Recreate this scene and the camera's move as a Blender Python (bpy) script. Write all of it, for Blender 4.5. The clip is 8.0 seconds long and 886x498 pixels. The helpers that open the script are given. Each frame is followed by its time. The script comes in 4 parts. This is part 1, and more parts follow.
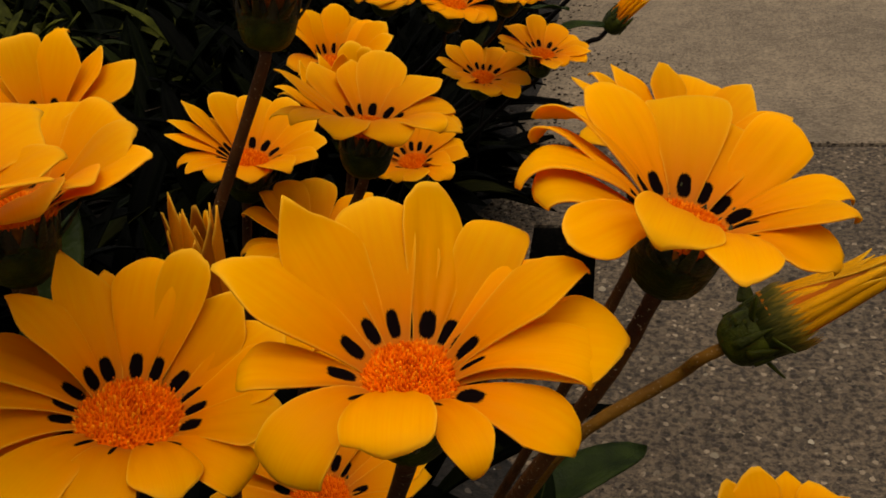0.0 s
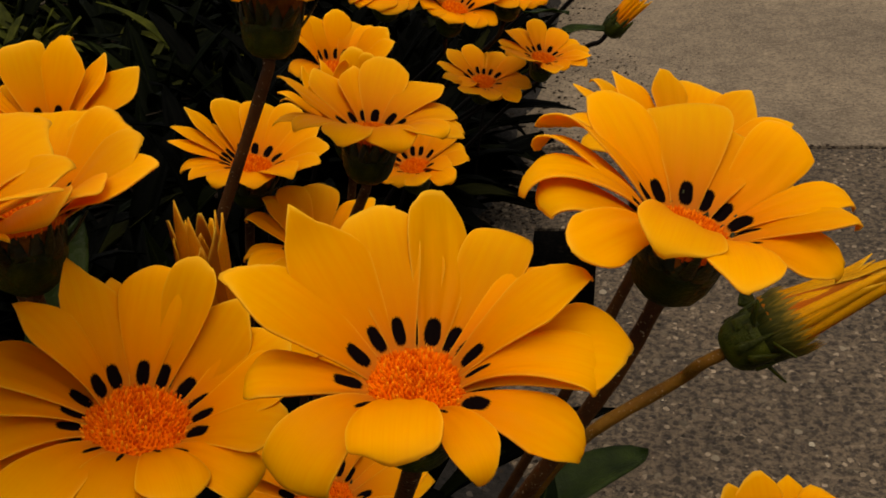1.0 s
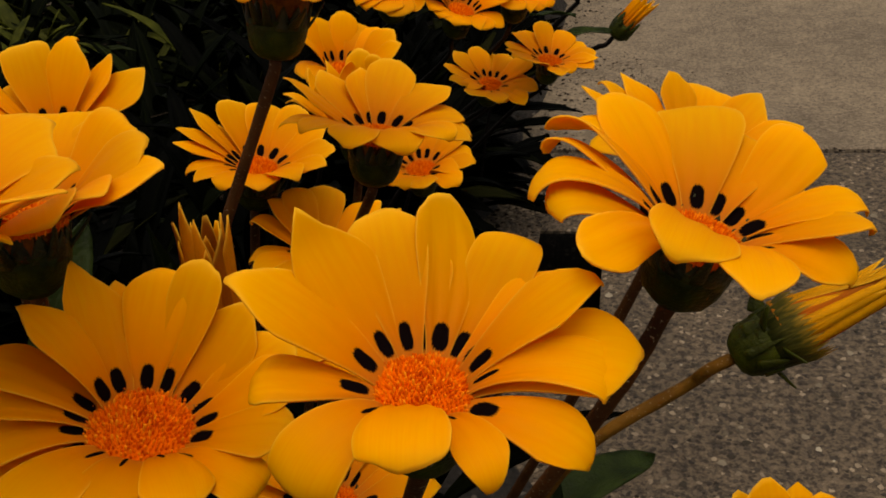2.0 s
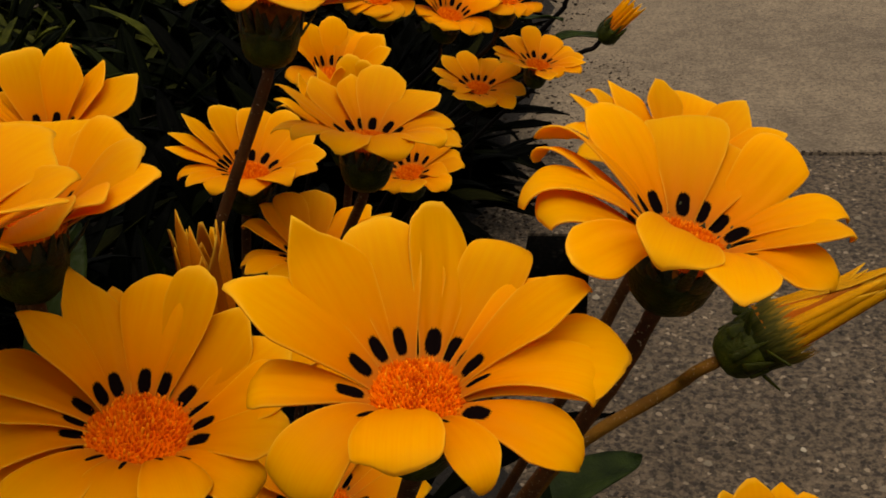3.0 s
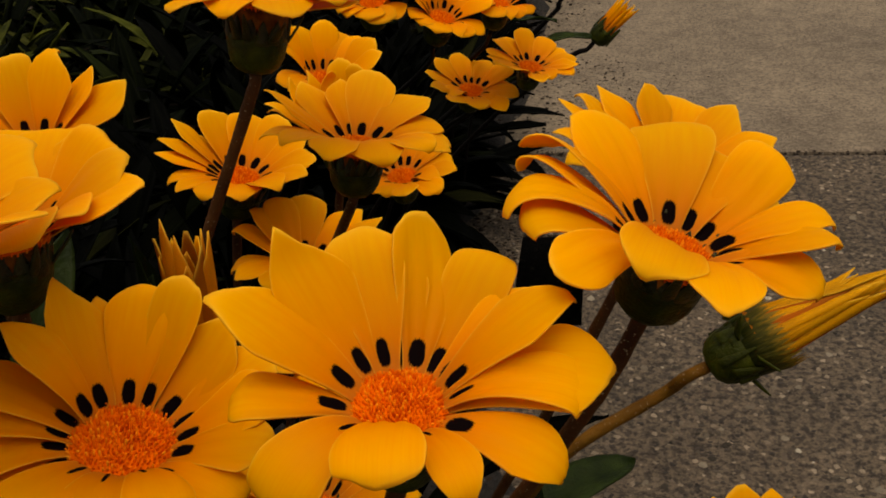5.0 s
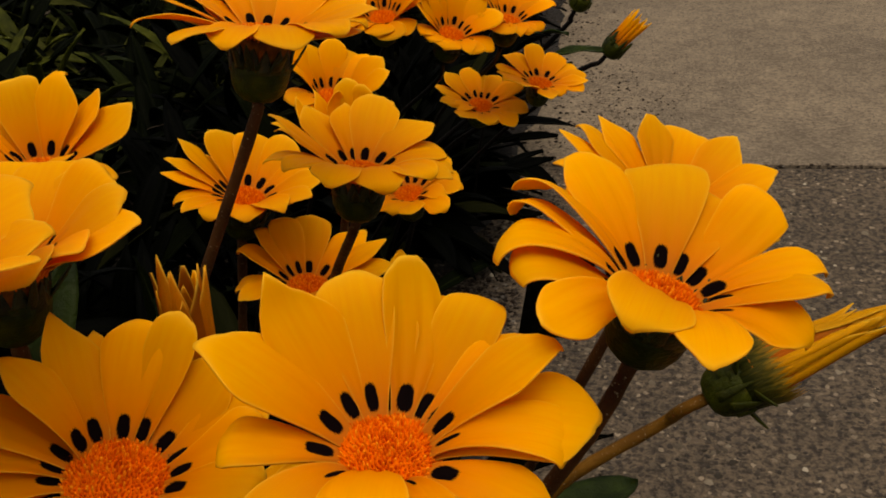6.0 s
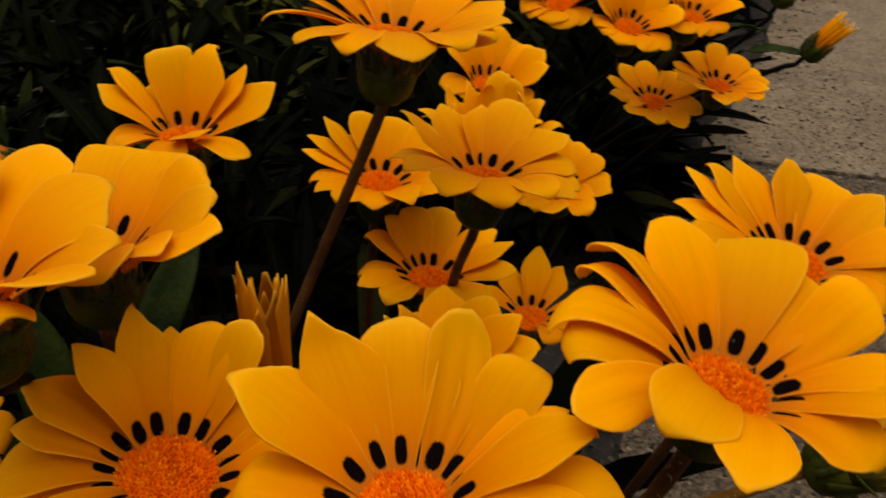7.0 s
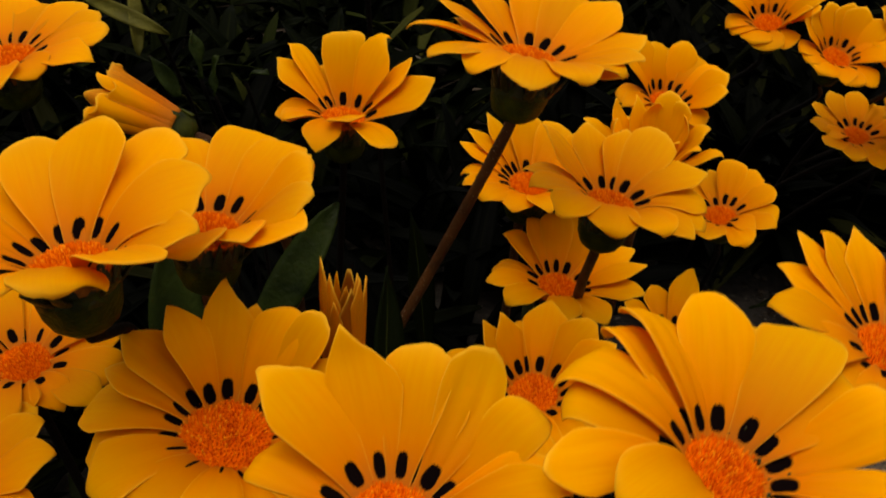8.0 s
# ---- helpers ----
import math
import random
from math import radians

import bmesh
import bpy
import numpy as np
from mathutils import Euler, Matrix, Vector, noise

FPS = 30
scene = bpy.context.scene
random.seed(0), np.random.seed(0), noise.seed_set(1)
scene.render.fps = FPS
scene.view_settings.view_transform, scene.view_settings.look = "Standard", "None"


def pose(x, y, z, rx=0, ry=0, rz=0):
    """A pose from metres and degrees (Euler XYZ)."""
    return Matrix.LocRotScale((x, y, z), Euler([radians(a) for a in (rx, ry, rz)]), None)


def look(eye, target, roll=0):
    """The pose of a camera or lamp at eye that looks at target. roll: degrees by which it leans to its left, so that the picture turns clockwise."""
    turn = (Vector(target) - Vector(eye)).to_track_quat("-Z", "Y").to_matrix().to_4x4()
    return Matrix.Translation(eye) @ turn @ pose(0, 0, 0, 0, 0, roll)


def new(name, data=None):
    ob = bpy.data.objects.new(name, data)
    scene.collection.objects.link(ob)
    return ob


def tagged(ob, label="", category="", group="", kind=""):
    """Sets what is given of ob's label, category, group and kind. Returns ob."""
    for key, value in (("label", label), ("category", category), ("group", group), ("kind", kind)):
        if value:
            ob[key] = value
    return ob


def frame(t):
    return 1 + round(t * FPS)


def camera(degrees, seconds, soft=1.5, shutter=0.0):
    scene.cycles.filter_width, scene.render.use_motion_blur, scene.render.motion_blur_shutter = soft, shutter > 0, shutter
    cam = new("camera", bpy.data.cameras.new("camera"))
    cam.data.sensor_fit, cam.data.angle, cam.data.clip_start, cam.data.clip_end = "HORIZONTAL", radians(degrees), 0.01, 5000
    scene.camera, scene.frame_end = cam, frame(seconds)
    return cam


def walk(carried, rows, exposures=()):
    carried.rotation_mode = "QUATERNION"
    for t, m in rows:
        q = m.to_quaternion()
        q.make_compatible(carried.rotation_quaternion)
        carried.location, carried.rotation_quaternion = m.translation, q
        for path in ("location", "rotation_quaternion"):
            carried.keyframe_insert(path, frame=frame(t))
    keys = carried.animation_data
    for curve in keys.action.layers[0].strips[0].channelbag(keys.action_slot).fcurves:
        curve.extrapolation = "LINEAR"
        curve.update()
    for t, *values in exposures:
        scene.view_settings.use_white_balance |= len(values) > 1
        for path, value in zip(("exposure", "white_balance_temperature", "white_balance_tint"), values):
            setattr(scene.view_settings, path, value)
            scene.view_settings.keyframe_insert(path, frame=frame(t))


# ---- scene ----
cam = camera(45.70, 8.0, soft=1.75, shutter=0.25)
# seconds, eye in metres, turn in degrees
ROWS = [
    (0.0, 0.0000, 0.0000, 0.4603, 59.95, 4.11, -2.37),
    (0.5, -0.0006, -0.0012, 0.4608, 59.92, 4.13, -2.51),
    (1.0, -0.0008, -0.0010, 0.4622, 60.06, 4.22, -2.45),
    (1.5, -0.0023, 0.0003, 0.4630, 60.08, 3.92, -2.45),
    (1.7, -0.0010, 0.0013, 0.4612, 60.20, 4.17, -2.10),
    (2.8, -0.0031, -0.0003, 0.4633, 60.21, 4.12, -2.53),
    (3.0, -0.0023, -0.0022, 0.4646, 60.22, 3.86, -2.76),
    (3.5, -0.0043, -0.0029, 0.4649, 60.12, 3.82, -2.81),
    (4.0, -0.0019, -0.0029, 0.4655, 60.14, 3.74, -3.21),
    (4.5, -0.0017, -0.0026, 0.4657, 60.11, 3.91, -3.23),
    (4.7, -0.0007, -0.0012, 0.4655, 60.20, 3.94, -3.12),
    (5.8, 0.0036, 0.0005, 0.4691, 60.06, 4.09, -2.64),
    (6.0, 0.0057, 0.0022, 0.4729, 60.32, 3.84, -1.92),
    (6.2, 0.0082, 0.0031, 0.4723, 59.99, 4.18, -0.60),
    (6.5, 0.0180, 0.0087, 0.4780, 59.64, 3.40, 2.63),
    (6.8, 0.0280, 0.0128, 0.4829, 59.36, 3.20, 6.32),
    (7.0, 0.0291, 0.0181, 0.4842, 58.61, 2.57, 10.71),
    (7.2, 0.0348, 0.0209, 0.4880, 58.92, 2.17, 14.03),
    (7.5, 0.0495, 0.0233, 0.4882, 58.65, 2.15, 18.33),
    (7.7, 0.0561, 0.0206, 0.4882, 57.83, 2.46, 21.97),
    (8.0, 0.0643, 0.0265, 0.5015, 57.11, 0.90, 26.35),
]
walk(cam, [(t, pose(x, y, z, rx, ry, rz)) for t, x, y, z, rx, ry, rz in ROWS], exposures=[(0.0, 0.06, 7400, 12)])

# ---- light: an overcast sky and a very soft sun ----
world = bpy.data.worlds.new("overcast_sky")
scene.world = world
world.use_nodes = True
wn = world.node_tree
sky = wn.nodes.new("ShaderNodeTexSky")
sky.sky_type = "NISHITA"
sky.sun_disc = False
sky.sun_elevation = radians(82)
sky.sun_rotation = radians(173)
sky.dust_density = 4.0
sky_grey = wn.nodes.new("ShaderNodeHueSaturation")
sky_grey.inputs["Saturation"].default_value = 0.25
wn.links.new(sky.outputs[0], sky_grey.inputs["Color"])
wn.links.new(sky_grey.outputs[0], wn.nodes["Background"].inputs["Color"])
wn.nodes["Background"].inputs["Strength"].default_value = 0.110
sun_data = bpy.data.lights.new("sun", "SUN")
sun_data.energy, sun_data.angle, sun_data.color = 1.45, radians(80), (1.0, 0.94, 0.84)
sun = new("sun", sun_data)
sun.matrix_world = look((0.2, 0.25, 3.0), (0, 0.3, 0.2))


# ---- materials ----
def material(name):
    m = bpy.data.materials.new(name)
    m.use_nodes = True
    return m, m.node_tree, m.node_tree.nodes["Principled BSDF"]


def node(tree, kind, **settings):
    n = tree.nodes.new(kind)
    for key, value in settings.items():
        if key in n.inputs:
            n.inputs[key].default_value = value
    return n


def ramp(tree, source, stops):
    r = tree.nodes.new("ShaderNodeValToRGB")
    while len(r.color_ramp.elements) < len(stops):
        r.color_ramp.elements.new(0.5)
    for e, (at, colour) in zip(r.color_ramp.elements, stops):
        e.position, e.color = at, (*colour, 1)
    tree.links.new(source, r.inputs[0])
    return r.outputs[0]


def mix(tree, factor, a, b, blend="MIX"):
    m = tree.nodes.new("ShaderNodeMix")
    m.data_type, m.blend_type = "RGBA", blend
    for value, at in ((factor, 0), (a, 6), (b, 7)):
        if hasattr(value, "is_linked"):
            tree.links.new(value, m.inputs[at])
        else:
            m.inputs[at].default_value = value if at == 0 else (*value, 1)
    return m.outputs[2]


def maths(tree, what, a, b=0.0, c=0.0):
    m = tree.nodes.new("ShaderNodeMath")
    m.operation = what
    for n, value in enumerate((a, b, c)):
        if hasattr(value, "is_linked"):
            tree.links.new(value, m.inputs[n])
        else:
            m.inputs[n].default_value = value
    return m.outputs[0]


def noise_of(tree, vector, scale, detail=4.0, rough=0.55):
    n = node(tree, "ShaderNodeTexNoise", Scale=scale, Detail=detail, Roughness=rough)
    if vector is not None:
        tree.links.new(vector, n.inputs["Vector"])
    return n.outputs[0]


def relief(tree, shader, height, strength, distance):
    b = node(tree, "ShaderNodeBump", Strength=strength, Distance=distance)
    tree.links.new(height, b.inputs["Height"])
    tree.links.new(b.outputs[0], shader.inputs["Normal"])


def scaled(tree, vector, x, y, z):
    m = tree.nodes.new("ShaderNodeMapping")
    m.inputs["Scale"].default_value = (x, y, z)
    tree.links.new(vector, m.inputs["Vector"])
    return m.outputs[0]


def petal_material(name, main, deep, spot=0.62, tired=0.0, blush=1.0):
    """Ray floret: U across and V along, in centimetres; a black spot near the base, a tan foot below it."""
    m, tree, bsdf = material(name)
    uv_node = tree.nodes.new("ShaderNodeUVMap")
    uv_node.uv_map = "UVMap"
    uv = uv_node.outputs[0]
    sep = tree.nodes.new("ShaderNodeSeparateXYZ")
    tree.links.new(uv, sep.inputs[0])
    u, v = sep.outputs[0], sep.outputs[1]
    info = tree.nodes.new("ShaderNodeObjectInfo")
    streak = noise_of(tree, scaled(tree, uv, 7.0, 0.5, 1.0), 1.3, 2.0)
    soft = noise_of(tree, uv, 1.1, 2.0)
    colour = ramp(tree, streak, [(0.25, deep), (0.75, main)])
    colour = mix(tree, maths(tree, "MULTIPLY", soft, 0.5), colour, main)
    # deeper orange towards the base: pigment, plus the throat's shade put in
    throat = maths(tree, "SUBTRACT", 1.0, maths(tree, "SMOOTH_MIN", maths(tree, "DIVIDE", v, 3.1), 1.0, 0.5))
    colour = mix(tree, maths(tree, "MULTIPLY", throat, blush), colour, (0.76, 0.145, 0.001))
    tone = maths(tree, "MULTIPLY_ADD", info.outputs["Random"], 0.16, 0.90)
    hsv = node(tree, "ShaderNodeHueSaturation")
    tree.links.new(tone, hsv.inputs["Value"])
    tree.links.new(colour, hsv.inputs["Color"])
    colour = hsv.outputs[0]
    if tired:
        colour = mix(tree, maths(tree, "MULTIPLY", maths(tree, "GREATER_THAN", streak, 0.55), tired), colour, (0.24, 0.07, 0.006))
    # the tan, streaked foot
    foot = maths(tree, "SUBTRACT", 1.0, maths(tree, "SMOOTH_MIN", maths(tree, "DIVIDE", v, spot + 0.28), 1.0, 0.35))
    foot = maths(tree, "MULTIPLY", foot, maths(tree, "MULTIPLY_ADD", streak, 0.9, 0.15))
    colour = mix(tree, foot, colour, (0.46, 0.19, 0.022))
    # a bright rim highlight, put into the colour along the thin margin
    edge_uv = tree.nodes.new("ShaderNodeUVMap")
    edge_uv.uv_map = "EdgeMap"
    edge = tree.nodes.new("ShaderNodeSeparateXYZ")
    tree.links.new(edge_uv.outputs[0], edge.inputs[0])
    rim = maths(tree, "MAXIMUM", maths(tree, "ABSOLUTE", edge.outputs[0]), edge.outputs[1])
    rim = maths(tree, "MULTIPLY", maths(tree, "POWER", maths(tree, "MAXIMUM", rim, 0.0), 30.0), 0.48)
    colour = mix(tree, rim, colour, (1.0, 0.66, 0.06))
    # the spot: an ellipse with a frayed rim
    wob = maths(tree, "MULTIPLY", maths(tree, "SUBTRACT", noise_of(tree, scaled(tree, uv, 24.0, 3.2, 1.0), 1.9, 2.0), 0.5), 1.5)
    du = maths(tree, "POWER", maths(tree, "ABSOLUTE", maths(tree, "DIVIDE", u, 0.145)), 2.7)
    dv = maths(tree, "POWER", maths(tree, "ABSOLUTE", maths(tree, "DIVIDE", maths(tree, "SUBTRACT", v, spot + 0.02), 0.265)), 2.7)
    inside = maths(tree, "MULTIPLY", maths(tree, "SUBTRACT", 1.0, maths(tree, "ADD", maths(tree, "ADD", du, dv), wob)), 3.5)
    inside = maths(tree, "MINIMUM", maths(tree, "MAXIMUM", maths(tree, "ADD", inside, 0.3), 0.0), 1.0)
    colour = mix(tree, inside, colour, (0.006, 0.003, 0.003))
    tree.links.new(colour, bsdf.inputs["Base Color"])
    bsdf.inputs["Roughness"].default_value = 0.6
    tree.links.new(maths(tree, "MULTIPLY_ADD", inside, -0.065, 0.07), bsdf.inputs["Specular IOR Level"])
    relief(tree, bsdf, noise_of(tree, scaled(tree, uv, 7.0, 0.5, 1.0), 1.6, 1.0), 0.10, 0.0006)
    through_light = tree.nodes.new("ShaderNodeBsdfTranslucent")
    tree.links.new(mix(tree, 1.0, colour, (1.0, 0.91, 0.5), "MULTIPLY"), through_light.inputs["Color"])
    both = tree.nodes.new("ShaderNodeMixShader")
    both.inputs[0].default_value = 0.36
    tree.links.new(bsdf.outputs[0], both.inputs[1])
    tree.links.new(through_light.outputs[0], both.inputs[2])
    tree.links.new(both.outputs[0], tree.nodes["Material Output"].inputs["Surface"])
    return m


PETAL = petal_material("petal_yellow", (1.0, 0.525, 0.002), (0.97, 0.445, 0.0015))
PETAL_TIRED = petal_material("petal_withered", (0.86, 0.37, 0.010), (0.66, 0.21, 0.006), tired=0.45)
PETAL_DRY = petal_material("petal_dry_brown", (0.42, 0.14, 0.008), (0.20, 0.055, 0.004), tired=0.5)
PETAL_STRIPED = petal_material("petal_striped", (0.98, 0.50, 0.004), (0.62, 0.24, 0.006), tired=0.75, blush=0.15)


def island_material(name, stops, rough=0.6, bump=0.0):
    m, tree, bsdf = material(name)
    geo = tree.nodes.new("ShaderNodeNewGeometry")
    tree.links.new(ramp(tree, geo.outputs["Random Per Island"], stops), bsdf.inputs["Base Color"])
    bsdf.inputs["Roughness"].default_value = rough
    bsdf.inputs["Specular IOR Level"].default_value = 0.05
    return m


DISC = island_material("disc_florets", [(0.0, (0.62, 0.085, 0.002)), (0.55, (0.76, 0.130, 0.003)), (0.82, (0.83, 0.20, 0.006)), (1.0, (0.88, 0.31, 0.014))], 0.9)


def green_material(name, dark, light, rough, scale, fleck=None, gloss=0.08):
    m, tree, bsdf = material(name)
    co = tree.nodes.new("ShaderNodeTexCoord").outputs["Object"]
    info = tree.nodes.new("ShaderNodeObjectInfo")
    broad = noise_of(tree, co, scale, 3.0)
    fine = noise_of(tree, co, scale * 9, 3.0)
    colour = ramp(tree, broad, [(0.32, dark), (0.68, light)])
    colour = mix(tree, maths(tree, "MULTIPLY", fine, 0.45), colour, dark)
    hsv = node(tree, "ShaderNodeHueSaturation")
    tree.links.new(maths(tree, "MULTIPLY_ADD", info.outputs["Random"], 0.5, 0.75), hsv.inputs["Value"])
    tree.links.new(colour, hsv.inputs["Color"])
    colour = hsv.outputs[0]
    if fleck:
        specks = noise_of(tree, co, 1300.0, 2.0)
        colour = mix(tree, ramp(tree, specks, [(0.65, (0, 0, 0)), (0.74, (0.6, 0.6, 0.6))]), colour, fleck)
    tree.links.new(colour, bsdf.inputs["Base Color"])
    bsdf.inputs["Roughness"].default_value = rough
    bsdf.inputs["Specular IOR Level"].default_value = gloss
    relief(tree, bsdf, fine, 0.5, 0.0012)
    return m


def sleeve_material(name):
    """The bud's sleeve: dark green at the cup, olive above, straw at the frayed rim, in fine streaks along it."""
    m, tree, bsdf = material(name)
    co = tree.nodes.new("ShaderNodeTexCoord").outputs["Object"]
    sep = tree.nodes.new("ShaderNodeSeparateXYZ")
    tree.links.new(co, sep.inputs[0])
    fibre = noise_of(tree, scaled(tree, co, 1.0, 1.0, 0.12), 1500.0, 3.0)
    along = maths(tree, "ADD", maths(tree, "DIVIDE", sep.outputs[2], 0.0155), maths(tree, "MULTIPLY", maths(tree, "SUBTRACT", fibre, 0.5), 0.9))
    colour = ramp(tree, along, [(0.0, (0.016, 0.019, 0.002)), (0.35, (0.060, 0.050, 0.005)), (0.62, (0.20, 0.115, 0.008)), (0.9, (0.52, 0.23, 0.010))])
    tree.links.new(colour, bsdf.inputs["Base Color"])
    bsdf.inputs["Roughness"].default_value = 0.5
    bsdf.inputs["Specular IOR Level"].default_value = 0.1
    relief(tree, bsdf, fibre, 0.5, 0.001)
    return m


CALYX = green_material("calyx_green", (0.009, 0.012, 0.001), (0.050, 0.056, 0.003), 0.42, 140.0, gloss=0.08)
BRACT = green_material("bract_olive", (0.010, 0.012, 0.002), (0.045, 0.043, 0.006), 0.4, 160.0, gloss=0.2)
NECK = green_material("petal_base_tan", (0.050, 0.016, 0.003), (0.30, 0.105, 0.008), 0.6, 330.0)
SLEEVE = sleeve_material("bud_sleeve_olive")
STEM = green_material("stem_brown_green", (0.034, 0.013, 0.004), (0.100, 0.036, 0.008), 0.6, 70.0, fleck=(0.42, 0.33, 0.20))
# stem colour darkened to stand for the shade between the plants
STEM_SHADED = green_material("stem_shaded", (0.0015, 0.0009, 0.0004), (0.0045, 0.002, 0.0007), 0.7, 70.0)
STEM_PALE = green_material("stem_olive", (0.095, 0.040, 0.004), (0.185, 0.082, 0.008), 0.6, 70.0, fleck=(0.42, 0.33, 0.20))


def leaf_material(name, gain):
    m, tree, bsdf = material(name)
    uv = tree.nodes.new("ShaderNodeUVMap").outputs[0]
    sep = tree.nodes.new("ShaderNodeSeparateXYZ")
    tree.links.new(uv, sep.inputs[0])
    geo = tree.nodes.new("ShaderNodeNewGeometry")
    info = tree.nodes.new("ShaderNodeObjectInfo")
    chance = maths(tree, "FRACT", maths(tree, "ADD", geo.outputs["Random Per Island"], info.outputs["Random"]))
    # most leaves near black: the bed's shade is put into their colour
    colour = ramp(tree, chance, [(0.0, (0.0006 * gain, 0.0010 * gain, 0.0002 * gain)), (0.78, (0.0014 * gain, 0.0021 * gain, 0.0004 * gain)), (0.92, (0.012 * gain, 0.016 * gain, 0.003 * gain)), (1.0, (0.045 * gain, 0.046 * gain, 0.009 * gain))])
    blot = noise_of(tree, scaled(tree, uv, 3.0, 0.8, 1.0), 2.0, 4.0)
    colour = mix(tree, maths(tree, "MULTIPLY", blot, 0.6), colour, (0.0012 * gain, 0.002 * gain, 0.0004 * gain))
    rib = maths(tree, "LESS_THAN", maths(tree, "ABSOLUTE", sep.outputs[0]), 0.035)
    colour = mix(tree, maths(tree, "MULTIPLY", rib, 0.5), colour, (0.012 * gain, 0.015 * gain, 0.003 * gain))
    tree.links.new(colour, bsdf.inputs["Base Color"])
    bsdf.inputs["Roughness"].default_value = 0.5
    bsdf.inputs["Specular IOR Level"].default_value = 0.012
    relief(tree, bsdf, blot, 0.3, 0.002)
    return m


# copies of one leaf colour: the lower the gain, the deeper the painted shade
LEAF = leaf_material("leaf_shaded_green", 0.26)
LEAF_FRESH = leaf_material("leaf_fresh_green", 3.0)
LEAF_BROAD = green_material("leaf_broad_green", (0.004, 0.008, 0.001), (0.022, 0.034, 0.005), 0.40, 60.0, gloss=0.05)
LEAF_PALE = green_material("leaf_pale_olive", (0.045, 0.044, 0.006), (0.150, 0.135, 0.020), 0.5, 60.0)
LEAF_OLIVE = green_material("leaf_olive", (0.016, 0.020, 0.002), (0.066, 0.070, 0.008), 0.5, 60.0, gloss=0.03)
LEAF_MID = leaf_material("leaf_half_shaded_green", 1.3)


def ground_material(name, stops, tint, stone_scale, stone_share, bump):
    """Concrete or soil: paste, coarse stones, stains; sizes in metres."""
    m, tree, bsdf = material(name)
    co = tree.nodes.new("ShaderNodeTexCoord").outputs["Object"]
    vor = node(tree, "ShaderNodeTexVoronoi", Scale=stone_scale)
    vor.inputs["Randomness"].default_value = 1.0
    warp = tree.nodes.new("ShaderNodeVectorMath")
    warp.operation = "ADD"
    tree.links.new(co, warp.inputs[0])
    nz = node(tree, "ShaderNodeTexNoise", Scale=stone_scale * 1.3, Detail=2.0)
    off = tree.nodes.new("ShaderNodeVectorMath")
    off.operation = "SCALE"
    off.inputs["Scale"].default_value = 0.9 / stone_scale
    tree.links.new(co, nz.inputs["Vector"])
    tree.links.new(nz.outputs[1], off.inputs[0])
    tree.links.new(off.outputs[0], warp.inputs[1])
    tree.links.new(warp.outputs[0], vor.inputs["Vector"])
    tone = tree.nodes.new("ShaderNodeSeparateColor")
    tree.links.new(vor.outputs["Color"], tone.inputs[0])
    stone = ramp(tree, tone.outputs[0], stops)
    paste = ramp(tree, noise_of(tree, co, 190.0, 5.0, 0.75), [(0.40, tint[0]), (0.62, tint[1])])
    chosen = maths(tree, "MULTIPLY", maths(tree, "LESS_THAN", tone.outputs[1], stone_share), maths(tree, "LESS_THAN", vor.outputs["Distance"], 0.42))
    colour = mix(tree, chosen, paste, stone)
    stain = noise_of(tree, co, 5.0, 5.0, 0.65)
    colour = mix(tree, 1.0, colour, ramp(tree, stain, [(0.3, (0.68, 0.66, 0.63)), (0.7, (1.12, 1.09, 1.04))]), "MULTIPLY")
    mottle = noise_of(tree, co, 34.0, 4.0, 0.6)
    colour = mix(tree, 1.0, colour, ramp(tree, mottle, [(0.34, (0.80, 0.79, 0.77)), (0.66, (1.14, 1.13, 1.11))]), "MULTIPLY")
    tree.links.new(colour, bsdf.inputs["Base Color"])
    bsdf.inputs["Roughness"].default_value = 0.85
    bsdf.inputs["Specular IOR Level"].default_value = 0.3
    high = maths(tree, "ADD", maths(tree, "MULTIPLY", chosen, maths(tree, "SUBTRACT", 0.5, vor.outputs["Distance"])), maths(tree, "MULTIPLY", noise_of(tree, co, 420.0, 4.0, 0.7), 0.6))
    relief(tree, bsdf, high, bump, 0.004)
    return m


AGGREGATE = ground_material("concrete_exposed_stone", [(0.0, (0.026, 0.01986, 0.01512)), (0.45, (0.075, 0.05675, 0.04032)), (0.8, (0.15, 0.1153, 0.08064)), (1.0, (0.34, 0.2695, 0.1932))],
                            ((0.024, 0.01702, 0.01176), (0.175, 0.1324, 0.08904)), 205.0, 0.66, 1.0)
SMOOTH = ground_material("concrete_worn_smooth", [(0.0, (0.06, 0.04634, 0.0336)), (0.6, (0.15, 0.1163, 0.08148)), (1.0, (0.26, 0.2033, 0.147))],
                         ((0.12, 0.09363, 0.06552), (0.24, 0.1892, 0.1327)), 380.0, 0.55, 0.4)
SOIL = ground_material("garden_soil", [(0.0, (0.012, 0.010, 0.008)), (0.7, (0.030, 0.024, 0.018)), (1.0, (0.09, 0.075, 0.06))],
                       ((0.007, 0.0055, 0.004), (0.026, 0.020, 0.015)), 170.0, 0.5, 1.0)
GRIT = island_material("loose_grit", [(0.0, (0.010, 0.007, 0.005)), (0.6, (0.028, 0.020, 0.014)), (0.9, (0.060, 0.045, 0.032)), (1.0, (0.16, 0.14, 0.115))], 0.8)
